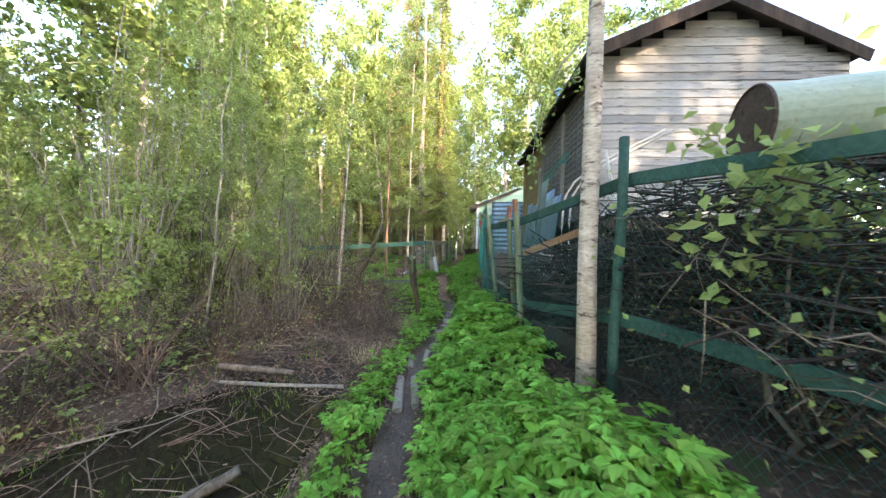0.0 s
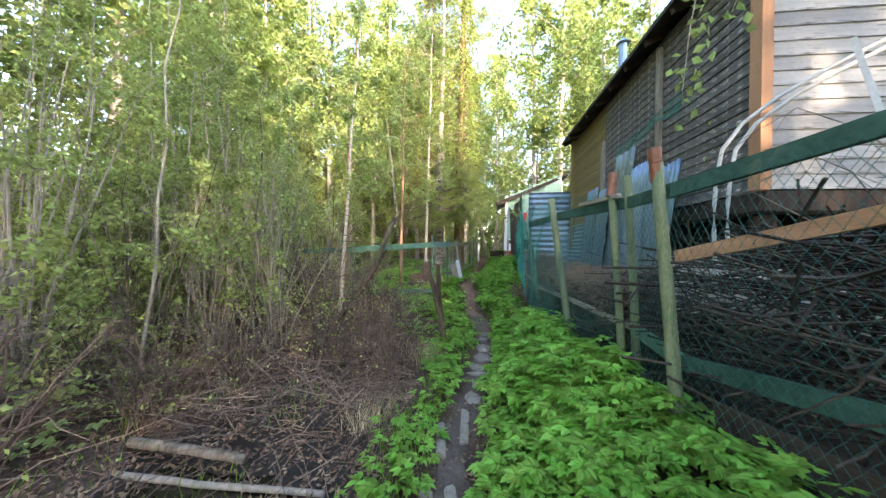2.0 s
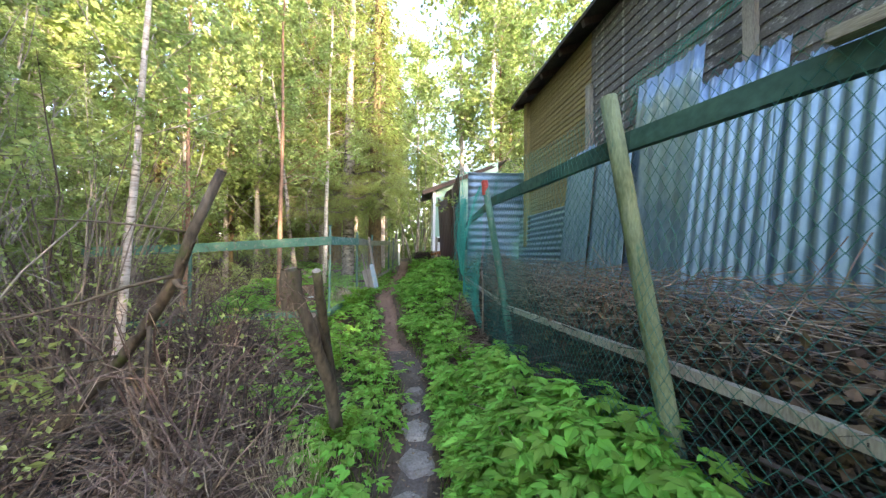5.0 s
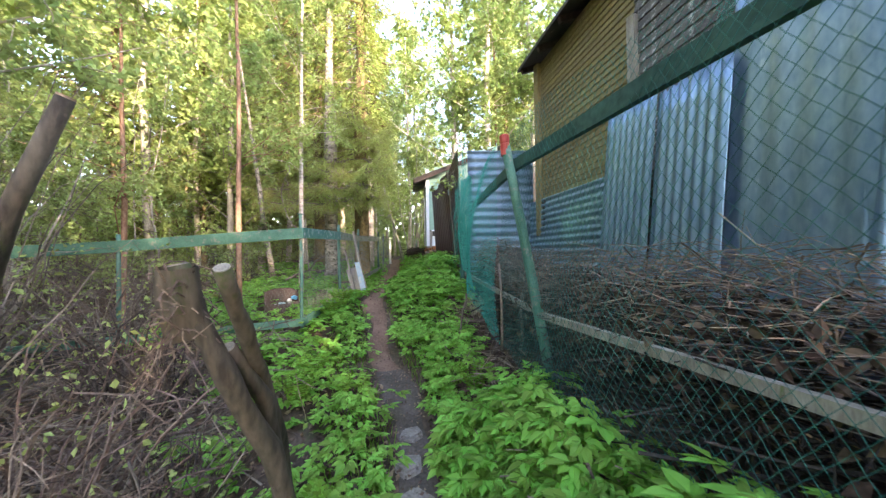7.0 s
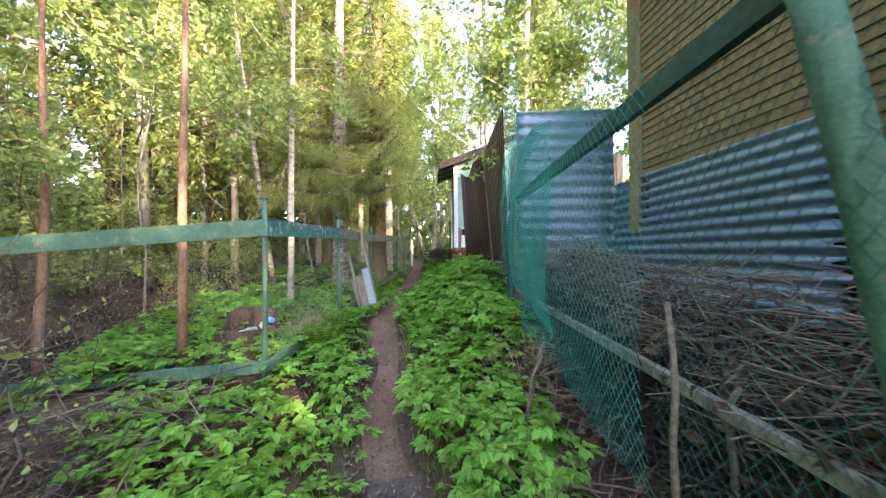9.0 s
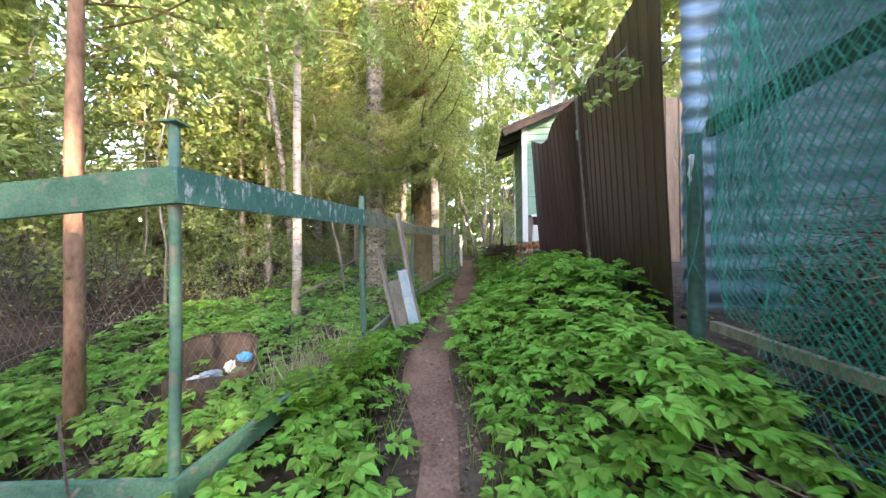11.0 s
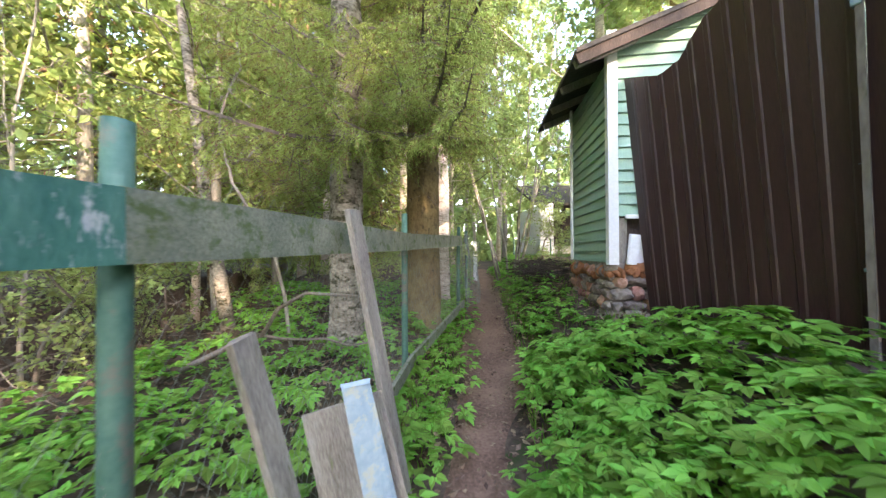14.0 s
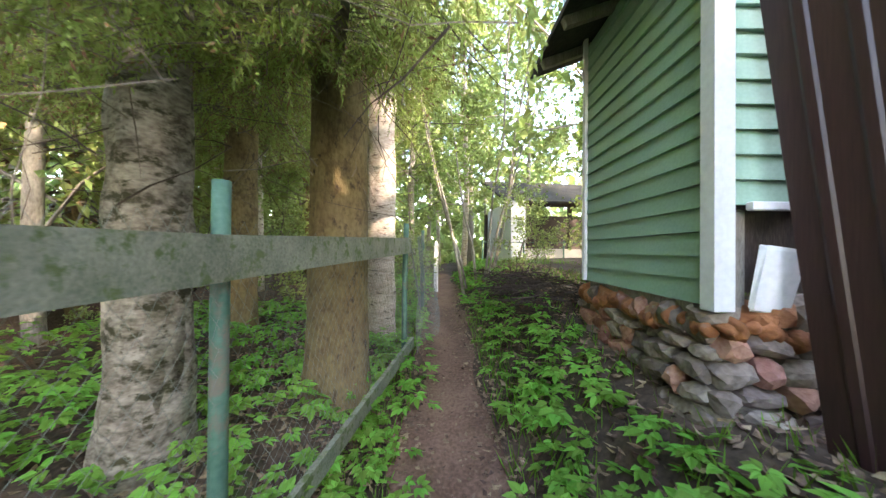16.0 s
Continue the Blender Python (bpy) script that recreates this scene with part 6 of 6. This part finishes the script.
def bottle(label, x, y, z, r, h, mt, tilt):
    ob = thing("bottle", label, "bottle", "post caps")
    ob.matrix_basis = pose(x, y, z, *tilt)
    part("body", Build().tube([(0, 0, -0.05), (0, 0, h * 0.3), (0, 0, h * 0.36), (0, 0, h * 0.42), (0, 0, h * 0.9), (0, 0, h)], r, np.array([r * 1.05, r, r * 0.92, r, r, r * 0.9]), 14), M[mt], ob, smooth=False)
    part("torn_rim", Build().tube([(0, 0, -0.055), (0.004, 0, -0.03)], r * 1.12, r * 1.02, 14), M[mt], ob)


bottle("brown plastic bottle turned over a fence post", 0.95, 4.6, 2.15, 0.035, 0.14, "bottle", (2, 4, 0))
bottle("cut brown plastic bottle turned over a fence post", 0.9, 3.96, 2.13, 0.036, 0.15, "bottle", (3, -8, 0))
bottle("faded red plastic cap on a leaning fence post", 0.945, 7.7, 2.24, 0.036, 0.1, "red_plastic", (3, -6, 0))
rag = thing("rag", "knotted white rag tied to a green post", "rag")
part("knot", Build().tube(bent((1.45, 10.46, 1.96), (1.42, 10.44, 1.82), 6, 0.01), 0.014, 0.004, 7), M["white_plastic"], rag, smooth=True)
strands = thing("torn_net", "torn strip of green netting hanging on the house wall", "netting")
netting(strands, [(2.2, 5.6), (2.22, 6.1), (2.26, 6.6), (2.3, 7.2)], [3.2, 3.3, 3.2, 2.9], [3.45, 3.42, 3.4, 3.3], 0.03, 0.0016, "net")
for a, b in (((1.05, 8.1, 0.6), (1.05, 8.08, 1.36)), ((1.2, 8.05, 0.6), (1.22, 8.0, 1.1)), ((0.95, 8.9, 0.5), (1.0, 8.85, 1.0))):
    tagged(part("stick", Build().tube(bent(a, b, 6, 0.015), 0.013, 0.009, 7), M["twig"], smooth=True), "thin grey stick stuck upright in the bank", "stick", "upright sticks")

# ---- far end of the path ----
far = thing("house", "distant pale plastered house with an open veranda", "house")
part("wall", Build().box((0.5, 3.0, 2.6), pose(4.0, 24.2, 2.3), 0.02), M["white_paint"], far, "sunlit white wall")
part("wall", Build().box((4.0, 0.2, 1.0), pose(6.2, 23.4, 1.5), 0.01), M["plaster"], far)
part("back_wall", Build().box((5, 0.2, 2.4), pose(6.2, 26, 2.3), 0.01), M["dark_wood"], far)
for x in (4.9, 6.2, 7.6):
    part("veranda_post", Build().box((0.12, 0.12, 1.6), pose(x, 23.4, 2.8), 0.01), M["dark_wood"], far)
part("beam", Build().box((4.4, 0.14, 0.16), pose(6.1, 23.4, 3.6), 0.01), M["dark_wood"], far)
v = [(3.6, 22.8, 3.55), (8.4, 22.8, 3.55), (8.4, 26.4, 5.0), (3.6, 26.4, 5.0)]
v += [(x, y, z + 0.08) for x, y, z in v]
part("roof", Build().add(v, [np.array([(3, 2, 1, 0), (4, 5, 6, 7), (0, 1, 5, 4), (1, 2, 6, 5), (2, 3, 7, 6), (3, 0, 4, 7)])]), M["roofing"], far)
ff = thing("fence", "green wire garden fence in front of a far house", "fence")
for x in (2.4, 3.6, 4.8, 6.0, 7.2):
    part("post", Build().tube([(x, 21.2, 0.9), (x, 21.2, 2.2)], 0.025, 0.025, 8), M["green_steel"], ff)
for z in (1.15, 1.65, 2.15):
    part("rail", Build().tube([(2.4, 21.2, z), (7.2, 21.2, z)], 0.012, 0.012, 6), M["green_steel"], ff)
gate = thing("mesh_roll", "roll of bluish wire mesh leaning at the fence end", "mesh roll")
netting(gate, [(0.42, 15.9), (0.5, 16.2), (0.62, 16.4), (0.7, 16.6)], [0.85] * 4, [2.0, 2.05, 2.0, 1.95], 0.03, 0.0012, "wire")
tagged(part("post", Build().box((0.09, 0.09, 1.1), pose(0.95, 19.6, 1.5), 0.008), M["white_paint"]), "short white-painted post beside the path", "post")
barn = thing("outbuilding", "reddish-brown plank outbuilding behind the fences", "shed")
for k in range(14):
    part("board", Build().box((0.16, 0.025, 2.4), pose(2.55 + k * 0.17, 12.9 - k * 0.01, 2.3, 0, 0, random.uniform(-1, 1)), 0.004), M["raw_wood"], barn)


# ---- stones of the shed's base ----
def rubble(parent, a, b, z0, z1, out):
    a, b = Vector((*a, 0)), Vector((*b, 0))
    run = (b - a)
    d = run.normalized()
    nrm = Vector((d.y, -d.x, 0)) * out
    ang = math.degrees(math.atan2(d.y, d.x))
    z = z0
    while z < z1:
        h = random.uniform(0.07, 0.13)
        s = random.uniform(-0.06, 0.0)
        while s < run.length:
            w = random.uniform(0.08, 0.24)
            tall = h * random.uniform(0.75, 1.2)
            bm = bmesh.new()
            bmesh.ops.create_icosphere(bm, subdivisions=2, radius=0.5)
            for vv in bm.verts:
                k = Vector((s * 9, z * 9, 0)) + vv.co * 2.2
                box = max(abs(c) for c in vv.co)
                vv.co *= (0.5 / box) * 0.62 + 0.38
                vv.co += Vector((noise.noise(k), noise.noise(k + Vector((5, 1, 2))), noise.noise(k + Vector((1, 9, 4))))) * 0.17
                vv.co = Vector((vv.co.x * w * 1.04, vv.co.y * 0.16, vv.co.z * tall * 1.06))
            me = bpy.data.meshes.new("stone")
            bm.to_mesh(me)
            bm.free()
            me.materials.append(M["foam" if z > z1 - 0.14 and random.random() < 0.3 else "red_stone" if random.random() < 0.3 else "stone"])
            p = a + d * (s + w / 2) + nrm * random.uniform(-0.02, 0.02)
            part("stone", me, None, parent, m=pose(p.x, p.y, z + h / 2 + random.uniform(-0.01, 0.01), random.uniform(-6, 6), random.uniform(-16, 16), ang))
            s += w * 0.98
        z += h * 0.97


rubble(foundation, (S0[0] + 0.05, S0[1] + 0.03), (S1[0] + 0.05, S1[1]), 0.72, 1.6, -1)
rubble(foundation, (S0[0] + 0.03, S0[1] + 0.04), (2.5, 13.86), 0.75, 1.6, 1)
for a, b, ox, oy in ((S0, S1, -0.005, 0.0), (S0, (2.5, 13.86), 0.02, -0.02)):
    s = np.linspace(0, 1, 70)
    line = np.stack([a[0] + (b[0] - a[0]) * s + ox, a[1] + (b[1] - a[1]) * s + oy, 1.545 + 0.03 * np.sin(s * 13) + np.random.uniform(-0.016, 0.016, 70)], 1)
    lumps = 0.03 + 0.014 * np.sin(s * 41) + 0.01 * np.sin(s * 97 + 2) + np.random.uniform(-0.008, 0.01, 70)
    part("foam_bead", Build().tube(line, 0.03, lumps, 10), M["foam"], foundation, "lumpy orange sealing foam", smooth=True)
